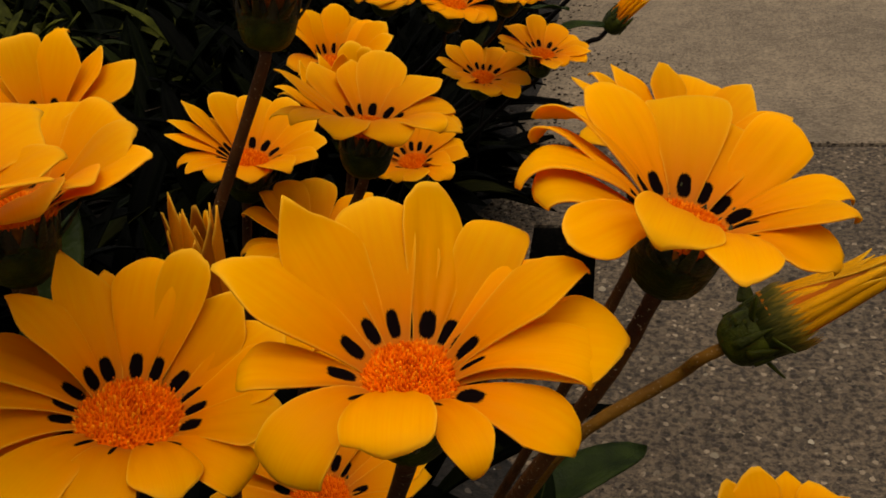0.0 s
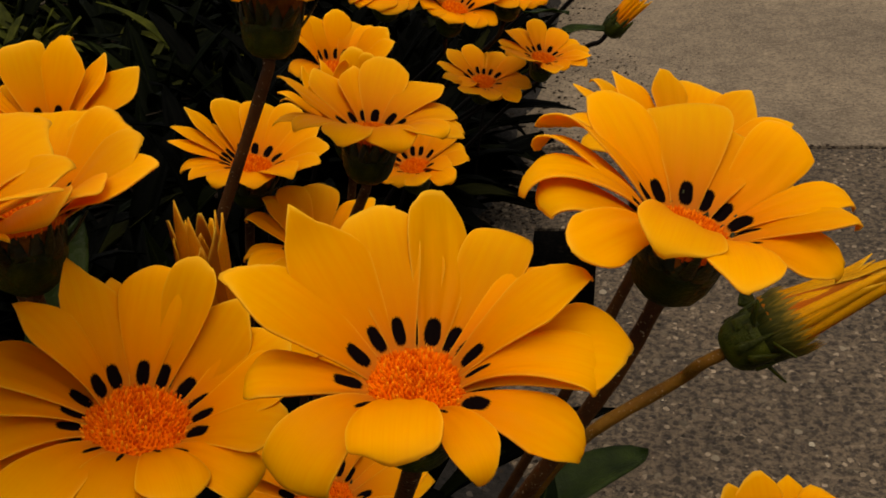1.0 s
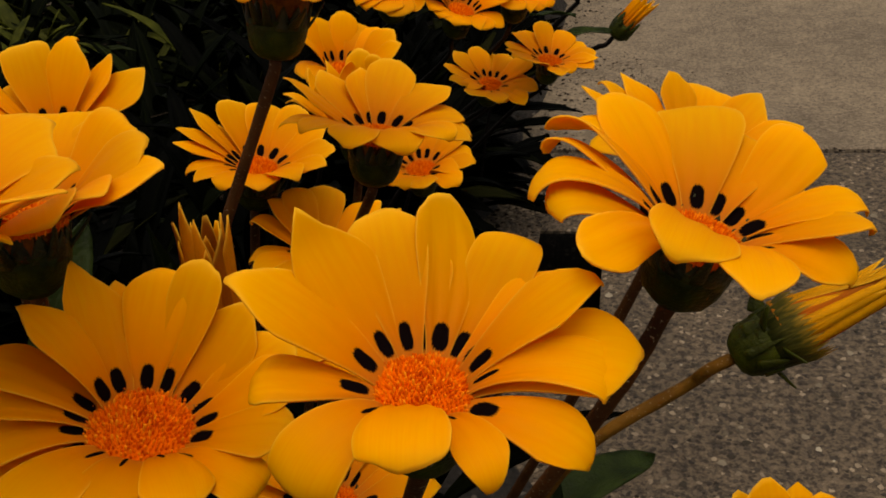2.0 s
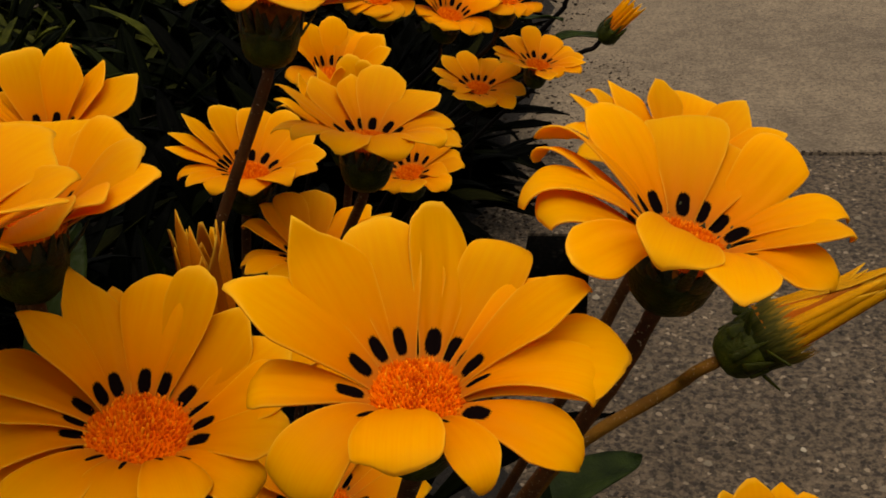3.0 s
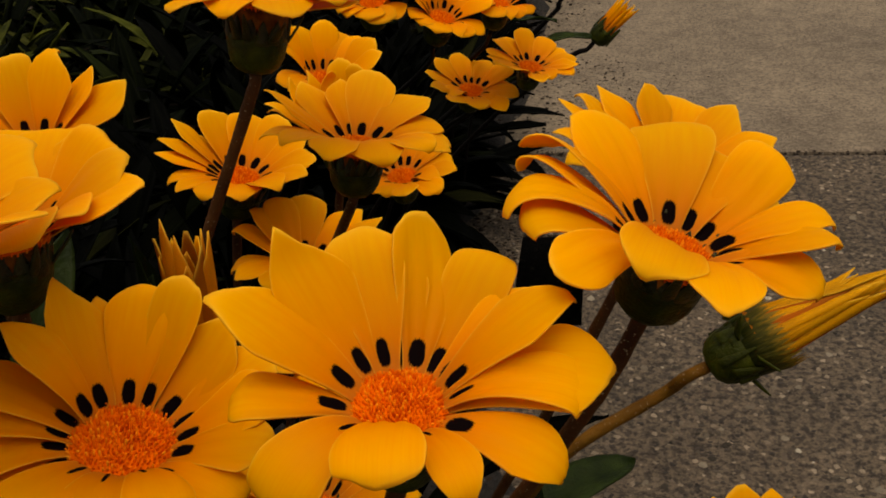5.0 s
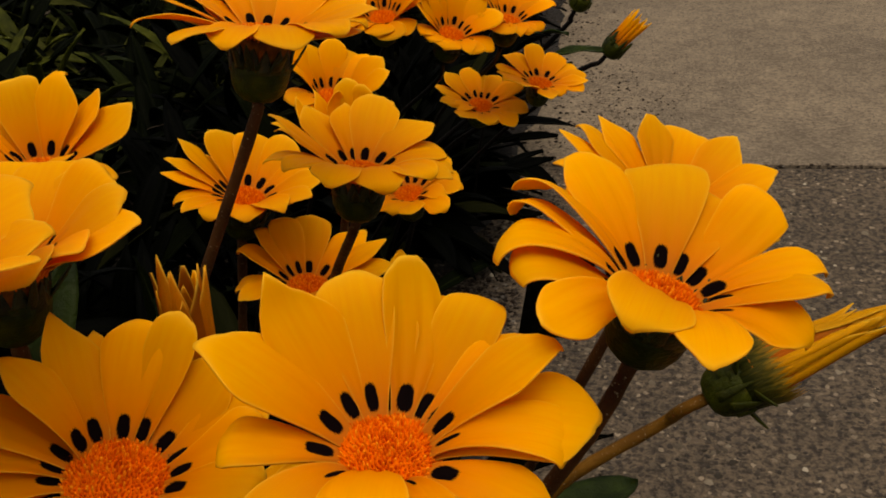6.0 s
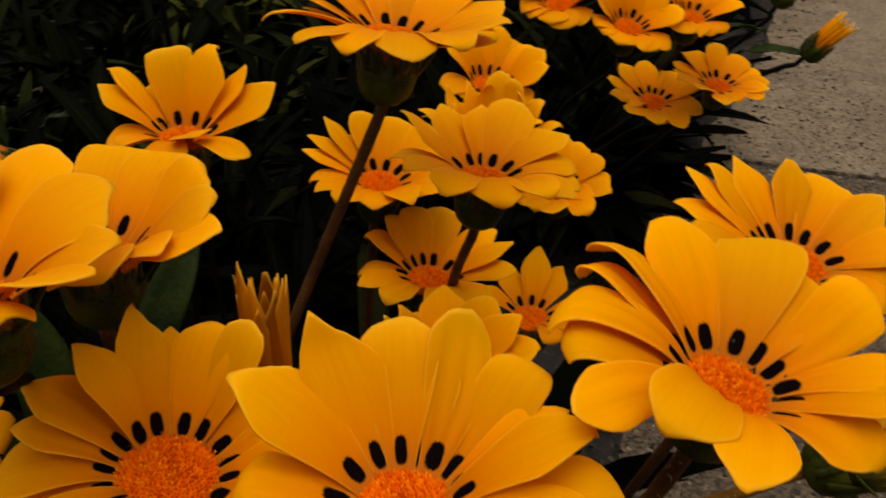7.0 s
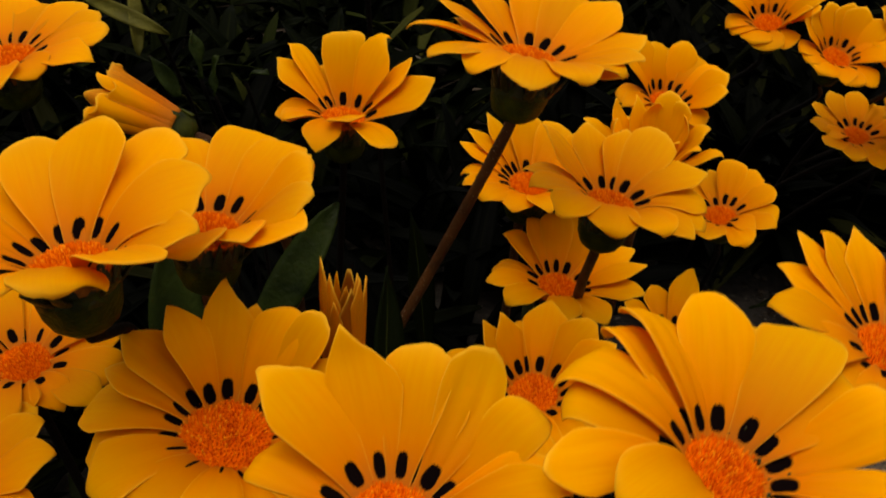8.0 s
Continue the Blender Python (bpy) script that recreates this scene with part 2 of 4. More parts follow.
PEBBLE = island_material("pebbles", [(0.0, (0.022, 0.01843, 0.01428)), (0.35, (0.06, 0.0485, 0.03528)), (0.7, (0.12, 0.09506, 0.0672)), (0.92, (0.19, 0.1552, 0.1092)), (1.0, (0.48, 0.4171, 0.3108))], 0.75)


# ---- mesh helpers ----
def mesh_of(name, verts, faces, uvs=None, mat=None, smooth=True):
    me = bpy.data.meshes.new(name)
    me.from_pydata([tuple(map(float, v)) for v in verts], [], faces)
    if uvs is not None:
        layer = me.uv_layers.new(name="UVMap")
        index = np.zeros(len(me.loops), dtype=np.int32)
        me.loops.foreach_get("vertex_index", index)
        layer.data.foreach_set("uv", np.asarray(uvs, dtype=np.float32)[index].ravel())
    if smooth:
        me.polygons.foreach_set("use_smooth", [True] * len(me.polygons))
    if mat:
        me.materials.append(mat)
    me.update()
    return me


def part(name, me, parent, label="", m=None):
    ob = new(name, me)
    ob.parent = parent
    if m is not None:
        ob.matrix_local = m
    if label:
        ob["label"] = label
    return ob


def thing(name, at, label, category, group="", kind=""):
    ob = new(name)
    ob.location = at
    ob.empty_display_size = 0.01
    return tagged(ob, label, category, group, kind)


def sheet(rows, cols, top, normal, thick, uvs):
    """A closed thin shell from a grid of points: two layers joined round the rim."""
    n = rows * cols
    flat, nor = top.reshape(-1, 3), normal.reshape(-1, 3)
    verts = np.concatenate([flat + nor * thick / 2, flat - nor * thick / 2])
    faces = []
    for i in range(rows - 1):
        for j in range(cols - 1):
            a, b, c, d = i * cols + j, i * cols + j + 1, (i + 1) * cols + j + 1, (i + 1) * cols + j
            faces += [(a, b, c, d), (n + d, n + c, n + b, n + a)]
    rim = [(0, j) for j in range(cols)] + [(i, cols - 1) for i in range(1, rows)] + [(rows - 1, j) for j in range(cols - 2, -1, -1)] + [(i, 0) for i in range(rows - 2, 0, -1)]
    rim = [i * cols + j for i, j in rim]
    for a, b in zip(rim, rim[1:] + rim[:1]):
        faces.append((b, a, n + a, n + b))
    return verts, faces, np.concatenate([uvs, uvs])


# how far the sides fall short of the apex, how roundly, and the width left at the end
TIPS = {"round": (0.27, 1.6, 0.64), "point": (0.42, 1.12, 0.56), "blunt": (0.16, 1.9, 0.84), "oval": (0.36, 1.38, 0.62), "square": (0.06, 2.4, 0.96)}


def petal_mesh(e0, e1, length, half, bend, base, tip="round", curl=0.0, cup=0.12, spot=1.0, rows=19, cols=9, seed=0, mat=None, foot=0.24, roll=None, apex=None, hook=1.0):
    """A ray floret that leaves the disc at azimuth 0, at elevation e0, and reaches e1 at its tip (degrees); lengths in metres."""
    rnd = random.Random(seed)
    known = roll is not None
    s = np.linspace(0, 1, rows)
    el = np.radians(e0 + (e1 - e0) * s + curl * np.clip((s - 0.70) / 0.30, 0, 1) ** 1.5)
    el = el + np.radians(rnd.choice([0, -15, -35, -60, -90]) * hook) * np.clip((s - 0.86) / 0.14, 0, 1) ** 1.3  # the rolled-back lip
    hd = np.radians(bend * s)
    way = np.stack([np.cos(el) * np.cos(hd), np.cos(el) * np.sin(hd), np.sin(el)], 1)
    line = np.zeros((rows, 3))
    line[1:] = np.cumsum((way[1:] + way[:-1]) / 2 * np.diff(s)[:, None] * length, 0)
    line[:, 0] += base
    side = np.stack([-np.sin(hd), np.cos(hd), 0 * hd], 1)
    nor = np.cross(way, side)
    depth, power, end = TIPS[tip]
    grow = np.clip(s / 0.72, 0, 1)
    width = foot + (1 - foot) * (0.55 * grow + 0.45 * (3 * grow**2 - 2 * grow**3))
    past = np.clip((s - 0.74) / 0.26, 0, 1)
    width = half * width * (1 - (1 - end) * past**1.6)
    x = np.sin(np.linspace(-1, 1, cols) * np.pi / 2)
    ph, wave = rnd.uniform(0, 6), rnd.uniform(0.5, 1.0) * (0.55 if known else 1.0)
    tw = np.radians(roll if known else 8.0 + rnd.uniform(-3, 3)) * (0.25 + 0.75 * s)
    lift = cup * half * (x[None] ** 2 - 0.35) * (0.4 + 0.6 * s[:, None])
    lift = lift + 0.00020 * np.cos(x[None] * rnd.uniform(6.0, 9.5) + rnd.uniform(-0.9, 0.9)) * np.clip(4 * s[:, None], 0, 1) * np.clip(3 - 3 * s[:, None], 0, 1)
    lift = lift + 0.0007 * wave * np.sin(5.5 * s[:, None] + ph + 1.3 * x[None]) * s[:, None] * np.abs(x[None])
    lift = lift - rnd.uniform(0.0, 0.35) * half * x[None] ** 2 * np.clip((s[:, None] - 0.65) / 0.35, 0, 1) ** 2
    lift = lift - rnd.uniform(0.0, 0.10) * half * np.abs(x[None]) ** 5 * np.clip((s[:, None] - 0.3) / 0.5, 0, 1)  # margins turned down
    across = side * np.cos(tw)[:, None] + nor * np.sin(tw)[:, None]
    up = nor * np.cos(tw)[:, None] - side * np.sin(tw)[:, None]
    apex = rnd.uniform(-0.3, 0.3) if apex is None else apex
    off = np.abs(np.where(x > apex, (x - apex) / (1 - apex), (x - apex) / (1 + apex)))
    short = 1 - depth * (1 - np.clip(1 - off**power, 0, 1) ** (1 / power)) * (1.0 if known else rnd.uniform(0.85, 1.15)) - 0.006 * np.sin(7 * x + ph) - 0.004 * np.sin(15 * x + 2 * ph)
    top, normal, uvs = np.zeros((rows, cols, 3)), np.zeros((rows, cols, 3)), np.zeros((rows, cols, 2))
    for c in range(cols):
        t = s * (1 - (1 - short[c]) * s**1.5)
        at_t = lambda values: np.stack([np.interp(t, s, values[:, n]) for n in range(3)], 1)
        w, rise = np.interp(t, s, width) * x[c], np.interp(t, s, lift[:, c])
        top[:, c] = at_t(line) + at_t(across) * w[:, None] + at_t(up) * rise[:, None]
        normal[:, c] = at_t(up)
        uvs[:, c, 0], uvs[:, c, 1] = w * 100 / spot, t * length * 100
    uvs = uvs.reshape(-1, 2)
    verts, faces, uvs = sheet(rows, cols, top, normal, 0.00035, uvs)
    me = mesh_of("petal", verts, faces, uvs, mat or PETAL)
    rim = np.stack([np.repeat(x[None], rows, 0), np.repeat(s[:, None], cols, 1)], -1).reshape(-1, 2)
    index = np.zeros(len(me.loops), dtype=np.int32)
    me.loops.foreach_get("vertex_index", index)
    me.uv_layers.new(name="EdgeMap").data.foreach_set("uv", np.concatenate([rim, rim]).astype(np.float32)[index].ravel())
    return me


def disc_mesh(radius, count=560, seed=0):
    """The dome of tube florets in the middle of a flower."""
    rnd = random.Random(seed)
    verts, faces = [], []
    rings, seg = 5, 20
    for i in range(rings + 1):
        a = math.pi / 2 * max(i, 0.12) / rings
        for j in range(seg):
            b = 2 * math.pi * j / seg
            verts.append((radius * math.sin(a) * math.cos(b), radius * math.sin(a) * math.sin(b), 0.0024 * math.cos(a)))
    for i in range(rings):
        for j in range(seg):
            faces.append((i * seg + j, (i + 1) * seg + j, (i + 1) * seg + (j + 1) % seg, i * seg + (j + 1) % seg))
    faces.append(tuple(range(seg)))
    for k in range(count):
        q = (k + 0.5) / count
        r, b = radius * math.sqrt(q) * 0.95, k * 2.39996
        lean = 0.50 * q + rnd.uniform(-0.15, 0.15)
        out = Vector((math.cos(b), math.sin(b), 0))
        axis = (out * math.sin(lean) + Vector((0, 0, math.cos(lean)))).normalized()
        foot = out * r + Vector((0, 0, 0.0024 * math.sqrt(max(0, 1 - q)) - 0.0010))
        e = Vector((-math.sin(b), math.cos(b), 0))
        f = axis.cross(e)
        tall, thin = rnd.uniform(0.0014, 0.0022) * (1.15 - 0.35 * q), radius * 0.027
        n = len(verts)
        for h, w in ((0, 0.9), (0.75, 1.0), (1.0, rnd.uniform(0.5, 0.9))):
            for c in range(4):
                p = foot + axis * tall * h + (e * math.cos(c * 1.571) + f * math.sin(c * 1.571)) * thin * w
                verts.append(tuple(p))
        for h in range(2):
            for c in range(4):
                faces.append((n + h * 4 + c, n + h * 4 + (c + 1) % 4, n + h * 4 + 4 + (c + 1) % 4, n + h * 4 + 4 + c))
        faces.append((n + 8, n + 9, n + 10, n + 11))
    return mesh_of("disc", verts, faces, mat=DISC)


def lathe(profile, seg=18, wob=0.0, seed=0):
    rnd = random.Random(seed)
    verts, faces = [], []
    shift = [rnd.uniform(1 - wob, 1 + wob) for _ in range(seg)]
    for r, z in profile:
        for j in range(seg):
            b = 2 * math.pi * j / seg
            verts.append((r * shift[j] * math.cos(b), r * shift[j] * math.sin(b), z))
    for i in range(len(profile) - 1):
        for j in range(seg):
            faces.append((i * seg + j, i * seg + (j + 1) % seg, (i + 1) * seg + (j + 1) % seg, (i + 1) * seg + j))
    faces.append(tuple(range(seg))[::-1])
    faces.append(tuple(range((len(profile) - 1) * seg, len(profile) * seg)))
    return verts, faces


def calyx_mesh(size=1.0, seed=0):
    v, f = lathe([(0.0020 * size, -0.0128 * size), (0.0046 * size, -0.0122 * size), (0.0067 * size, -0.0104 * size), (0.0079 * size, -0.0078 * size), (0.0085 * size, -0.0045 * size), (0.0089 * size, -0.0015 * size)], 20, 0.03, seed)
    return mesh_of("calyx", v, f, mat=CALYX)


def neck_mesh():
    """The bases of the ray florets, standing up out of the calyx."""
    v, f = lathe([(0.0078, -0.0075), (0.0082, -0.004), (0.0086, -0.001), (0.0080, 0.0006)], 32, 0.05, 3)
    return mesh_of("neck", v, f, mat=NECK)


def bract_mesh(length, half, mat=None):
    """A pointed green bract along +x, curving up."""
    rows, cols = 7, 5
    s, x = np.linspace(0, 1, rows), np.linspace(-1, 1, cols)
    w = half * (1 - s**1.7) + 0.00008
    top = np.zeros((rows, cols, 3))
    top[..., 0] = (s * length)[:, None]
    top[..., 1] = w[:, None] * x[None]
    top[..., 2] = (0.10 * length * s**2)[:, None] + 0.25 * w[:, None] * x[None] ** 2
    nor = np.zeros_like(top)
    nor[..., 2] = 1
    uvs = np.zeros((rows * cols, 2))
    v, f, uvs = sheet(rows, cols, top, nor, 0.0005, uvs)
    return mesh_of("bract", v, f, uvs, mat or CALYX)


def tube_mesh(points, r0, r1, mat, seg=10, steps=26, seed=0):
    """A stem along a smooth line through the points, a little knobbly."""
    rnd = random.Random(seed)
    pts = [Vector(p) for p in points]
    pts = [pts[0] * 2 - pts[1]] + pts + [pts[-1] * 2 - pts[-2]]
    path = []
    spans = len(pts) - 3
    for k in range(steps + 1):
        g = min(k / steps * spans, spans - 1e-6)
        i, u = int(g), g - int(g)
        a, b, c, d = pts[i:i + 4]
        reach = (c - b).length
        m0, m1 = (c - a).normalized() * reach, (d - b).normalized() * reach
        path.append(b * (2 * u**3 - 3 * u * u + 1) + m0 * (u**3 - 2 * u * u + u) + c * (3 * u * u - 2 * u**3) + m1 * (u**3 - u * u))
    verts, faces = [], []
    for k, p in enumerate(path):
        t = (path[min(k + 1, steps)] - path[max(k - 1, 0)]).normalized()
        e = t.cross(Vector((0.31, 0.94, 0.11))).normalized()
        f = t.cross(e)
        r = (r0 + (r1 - r0) * k / steps) * rnd.uniform(0.94, 1.06)
        verts += [tuple(p + (e * math.cos(2 * math.pi * j / seg) + f * math.sin(2 * math.pi * j / seg)) * r) for j in range(seg)]
    for k in range(steps):
        for j in range(seg):
            faces.append((k * seg + j, k * seg + (j + 1) % seg, (k + 1) * seg + (j + 1) % seg, (k + 1) * seg + j))
    faces += [tuple(range(seg))[::-1], tuple(range(steps * seg, (steps + 1) * seg))]
    return mesh_of("stem", verts, faces, mat=mat)


def turned(lean):
    """A flower's own axes: z along its axis, leaning by (x, y) from upright."""
    z = Vector((lean[0], lean[1], 1)).normalized()
    x = (Vector((1, 0, 0)) - z * z.x).normalized()
    return Matrix((x, z.cross(x), z)).transposed().to_4x4()


DISC_MESH = [disc_mesh(0.0094, 560, 1), disc_mesh(0.0094, 560, 2)]
CALYX_MESH = [calyx_mesh(1.0, n) for n in range(3)]
NECK_MESH = neck_mesh()
BRACT_MESH = [bract_mesh(0.0085, 0.0022), bract_mesh(0.0055, 0.0016), bract_mesh(0.011, 0.0014), bract_mesh(0.0075, 0.0030), bract_mesh(0.0070, 0.0021, BRACT), bract_mesh(0.0090, 0.0013, BRACT)]
_cache = {}


def spare_petal(kind, k):
    """A petal for the flowers whose petals cannot be told apart singly."""
    key = (kind, k)
    if key not in _cache:
        r = random.Random(31 * k + len(kind))
        e0, e1 = {"open": (28, 8), "cupped": (38, 40), "hanging": (52, -30), "flat": (22, -4), "bowl": (57, 40)}[kind]
        _cache[key] = petal_mesh(e0 + r.uniform(-6, 6), e1 + r.uniform(-15, 15), (0.023 if kind == "hanging" else 0.0295) * r.uniform(0.92, 1.06), 0.0082 * r.uniform(0.88, 1.1), r.uniform(-10, 10), 0.006,
                                 r.choice(["round", "oval", "point", "blunt", "round"]), curl=r.choice([0, 0, -50, 30]), cup=r.uniform(-0.1, 0.3), spot=r.choice([1, 1.1, 0.9, 0.55]), rows=15, cols=7, seed=k)
    return _cache[key]


def flower(at, lean, label, petals=(), base=0.006, spread=("open", 14), size=1.0, root=None, mids=(), fill=True, seed=0, stem_mat=None, disc=0.0094, cup_size=1.0, tuck=0.2, wide=1.10, sink=0.003, group="open gazania flowers"):
    """A gazania on its stem. petals: azimuth, e0, e1, length and half width in mm, bend, tip, curl, roll and the apex's shift, for those known one by one."""
    rnd = random.Random(seed)
    at = Vector(at)
    axes = turned(lean)
    root = Vector(root) if root else Vector((at.x - 0.03 + rnd.uniform(-0.03, 0.02), at.y + 0.06, 0.03))
    ob = thing("gazania_flower", root, label, "flower", group)
    local = Matrix.Translation(at - root) @ axes
    used = []
    for n, (phi, e0, e1, length, half, bend, *more) in enumerate(petals):
        tip = more[0] if more else rnd.choice(["round", "oval", "blunt"])
        curl = more[1] if len(more) > 1 else -25 * rnd.random()
        roll, apex = more[2:4] if len(more) > 3 else (None, None)
        me = petal_mesh(e0, e1, length / 1000, half * wide / 1000, bend, base, tip, curl, rnd.uniform(-0.10, 0.18), 0.3 if e0 > 44 and math.sin(radians(phi)) < 0.05 else rnd.choice([1, 1.05, 0.95, 0.8]), 29, 17, seed * 40 + n, roll=roll, apex=apex)
        part("petal", me, ob, m=local @ pose(0, 0, 0, 0, 0, phi))
        used.append(phi % 360)
    kind, count = spread
    if not used:
        spots = [k * 360 / count + rnd.uniform(-7, 7) for k in range(count)]
    else:
        spots = []
        ring = sorted(used)
        for a, b in zip(ring, ring[1:] + [ring[0] + 360]):
            gap = int(round((b - a) / 25.0))
            spots += [a + (b - a) * k / gap for k in range(1, gap)] if fill else []
    if used:
        known = sorted((p[0] % 360, *p[1:6]) for p in petals)
        for n, (p, q) in enumerate(zip(known, known[1:] + [(known[0][0] + 360, *known[0][1:])])):
            gap = q[0] - p[0]
            if 23 < gap < 45 and math.sin(math.radians(p[0] + gap / 2)) > tuck:
                for k in range(1, 1 + max(1, round(gap / 17) - 1)):
                    u = k / (1 + max(1, round(gap / 17) - 1))
                    e0, e1 = p[1] + (q[1] - p[1]) * u - 11, p[2] + (q[2] - p[2]) * u - 11
                    me = petal_mesh(e0, e1, min(p[3], q[3]) * 0.00085, 0.0062, rnd.uniform(-6, 6), base, "oval", 0, 0.1, rnd.choice([0.85, 0.7, 0.4]), 17, 7, seed * 40 + n + 500)
                    part("petal", me, ob, m=local @ Matrix.Translation((0, 0, -0.0020)) @ pose(0, 0, 0, 0, 0, p[0] + gap * u))
    for k, phi in enumerate(spots):
        low = kind if math.sin(math.radians(phi)) > -0.35 or kind in ("flat", "cupped") else "hanging"
        me = spare_petal(low, rnd.randrange(12))
        part("petal", me, ob, m=local @ pose(0, 0, 0.0006 * math.sin(k * 2.4), 0, 0, phi) @ Matrix.Scale(size, 4))
    part("disc", rnd.choice(DISC_MESH), ob, "orange dome of tiny florets", local @ Matrix.Translation((0, 0, 0.0004 * size)) @ Matrix.Scale(1.02 * size * disc / 0.0094, 4))
    part("neck", NECK_MESH, ob, "tan bases of the petals", local @ Matrix.Scale(size * cup_size, 4))
    low = Matrix.Translation((0, 0, -sink * size))
    cup = part("calyx", rnd.choice(CALYX_MESH), ob, "dark green cup with pointed bracts", local @ low @ Matrix.Scale(size * cup_size, 4))
    for k in range(14):
        phi = k * 25.7 + rnd.uniform(-4, 4)
        part("bract", BRACT_MESH[4], cup, m=pose(0, 0, 0, 0, 0, phi) @ pose(0.0086, 0, -0.0035 + rnd.uniform(-0.001, 0.001), 0, -86 + rnd.uniform(-4, 12), 0))
    for k in range(8):
        phi = k * 45 + rnd.uniform(-15, 15)
        part("bract", BRACT_MESH[5], cup, m=pose(0, 0, 0, 0, 0, phi) @ pose(0.0086, 0, -0.0030, 0, -55 + rnd.uniform(-20, 22), 0))
    foot = axes @ Vector((0, 0, -sink * size - 0.0122 * size * cup_size))
    path = [at - root + foot, at - root + foot * 1.2] + [Vector(m) - root for m in mids] + [Vector((0, 0, 0))]
    thick = 0.65 if stem_mat is STEM_SHADED else 0.88
    part("stem", tube_mesh(path, 0.0020 * thick, 0.0024 * thick, stem_mat or STEM, seed=seed), ob, "brown-green hairy stem")
    return ob


# ---- ground ----
def slab(name, label, corner, yaw, wide, deep, thick, mat, hole=None):
    """A concrete slab with worn edges; hole: x0, x1, y0, y1 of a square-cut opening in it."""
    x0, x1, y0, y1 = hole or (wide / 3, wide * 2 / 3, deep / 3, deep * 2 / 3)
    xs, ys = (0, x0, x1, wide), (0, y0, y1, deep)
    bm = bmesh.new()
    top = {(i, j): bm.verts.new((xs[i], ys[j], 0)) for i in range(4) for j in range(4)}
    low = {k: bm.verts.new((v.co.x, v.co.y, -thick)) for k, v in top.items()}
    for i, j in ((1, 1), (1, 2), (2, 2), (2, 1)) if hole else ():  # the pit widens downwards, an unseen undercut added to keep its walls dark
        low[i, j].co += Vector(((i - 1.5) * 0.24, (j - 1.5) * 0.24, 0))
    for i in range(3):
        for j in range(3):
            if hole and (i, j) == (1, 1):
                ring = [(1, 1), (1, 2), (2, 2), (2, 1)]
            else:
                bm.faces.new([top[i, j], top[i + 1, j], top[i + 1, j + 1], top[i, j + 1]])
                ring = []
            for a, b in zip(ring, ring[1:] + ring[:1]):
                # soil colour on the cut walls stands in for the pit's shade
                bm.faces.new([top[a], top[b], low[b], low[a]]).material_index = 1
    rim = [(i, 0) for i in range(4)] + [(3, j) for j in range(1, 4)] + [(i, 3) for i in (2, 1, 0)] + [(0, j) for j in (2, 1)]
    for a, b in zip(rim, rim[1:] + rim[:1]):
        bm.faces.new([top[b], top[a], low[a], low[b]])
    bmesh.ops.recalc_face_normals(bm, faces=bm.faces)
    sharp = [e for e in bm.edges if len(e.link_faces) == 2 and e.calc_face_angle() > 1.2 and max(v.co.z for v in e.verts) == min(v.co.z for v in e.verts) == 0]
    bmesh.ops.bevel(bm, geom=sharp, offset=0.004, segments=2, affect="EDGES", profile=0.6)
    me = bpy.data.meshes.new(name)
    bm.to_mesh(me)
    bm.free()
    me.materials.append(mat)
    me.materials.append(SOIL)
    ob = new(name, me)
    ob.matrix_world = pose(corner[0], corner[1], 0.0, 0, 0, yaw)
    return tagged(ob, label, "pavement", kind="structure")


JOINT_YAW = -11.0
ground_me = mesh_of("ground", [(-300, -300, -0.30), (300, -300, -0.30), (300, 300, -0.30), (-300, 300, -0.30)], [(0, 1, 2, 3)], mat=SOIL)
tagged(new("ground", ground_me), "dark bare earth under and beyond the pavement", "ground", kind="structure")
jx, jy = 0.292, 0.962
ju = Vector((math.cos(radians(JOINT_YAW)), math.sin(radians(JOINT_YAW)), 0))
jv = Vector((-ju.y, ju.x, 0))
near_corner = Vector((jx, jy, 0)) - ju * 1.2 - jv * 3.003
slab("pavement", "rough grey concrete slab with a square-cut hole beside the bed", near_corner, JOINT_YAW, 3.6, 3.0, 0.3, AGGREGATE, hole=(1.022, 1.076, 2.690, 2.832))
far_corner = Vector((jx, jy, 0)) - ju * 1.2 + jv * 0.004
slab("pavement", "smoother worn grey concrete slab beyond the joint", far_corner, JOINT_YAW, 3.6, 3.0, 0.3, SMOOTH)
slab("pavement", "smoother worn grey concrete slab beyond the joint", far_corner + jv * 3.007, JOINT_YAW, 3.6, 3.0, 0.3, SMOOTH)


def edge_x(y):
    """Where the bed's soil ends, at that y."""
    return float(np.interp(y, [-0.5, 0.3, 0.5, 0.65, 0.8, 0.9, 1.02, 1.16, 1.3, 1.6, 3.0], [0.06, 0.05, 0.03, 0.0, 0.0, 0.03, 0.075, 0.115, 0.155, 0.21, 0.45]))


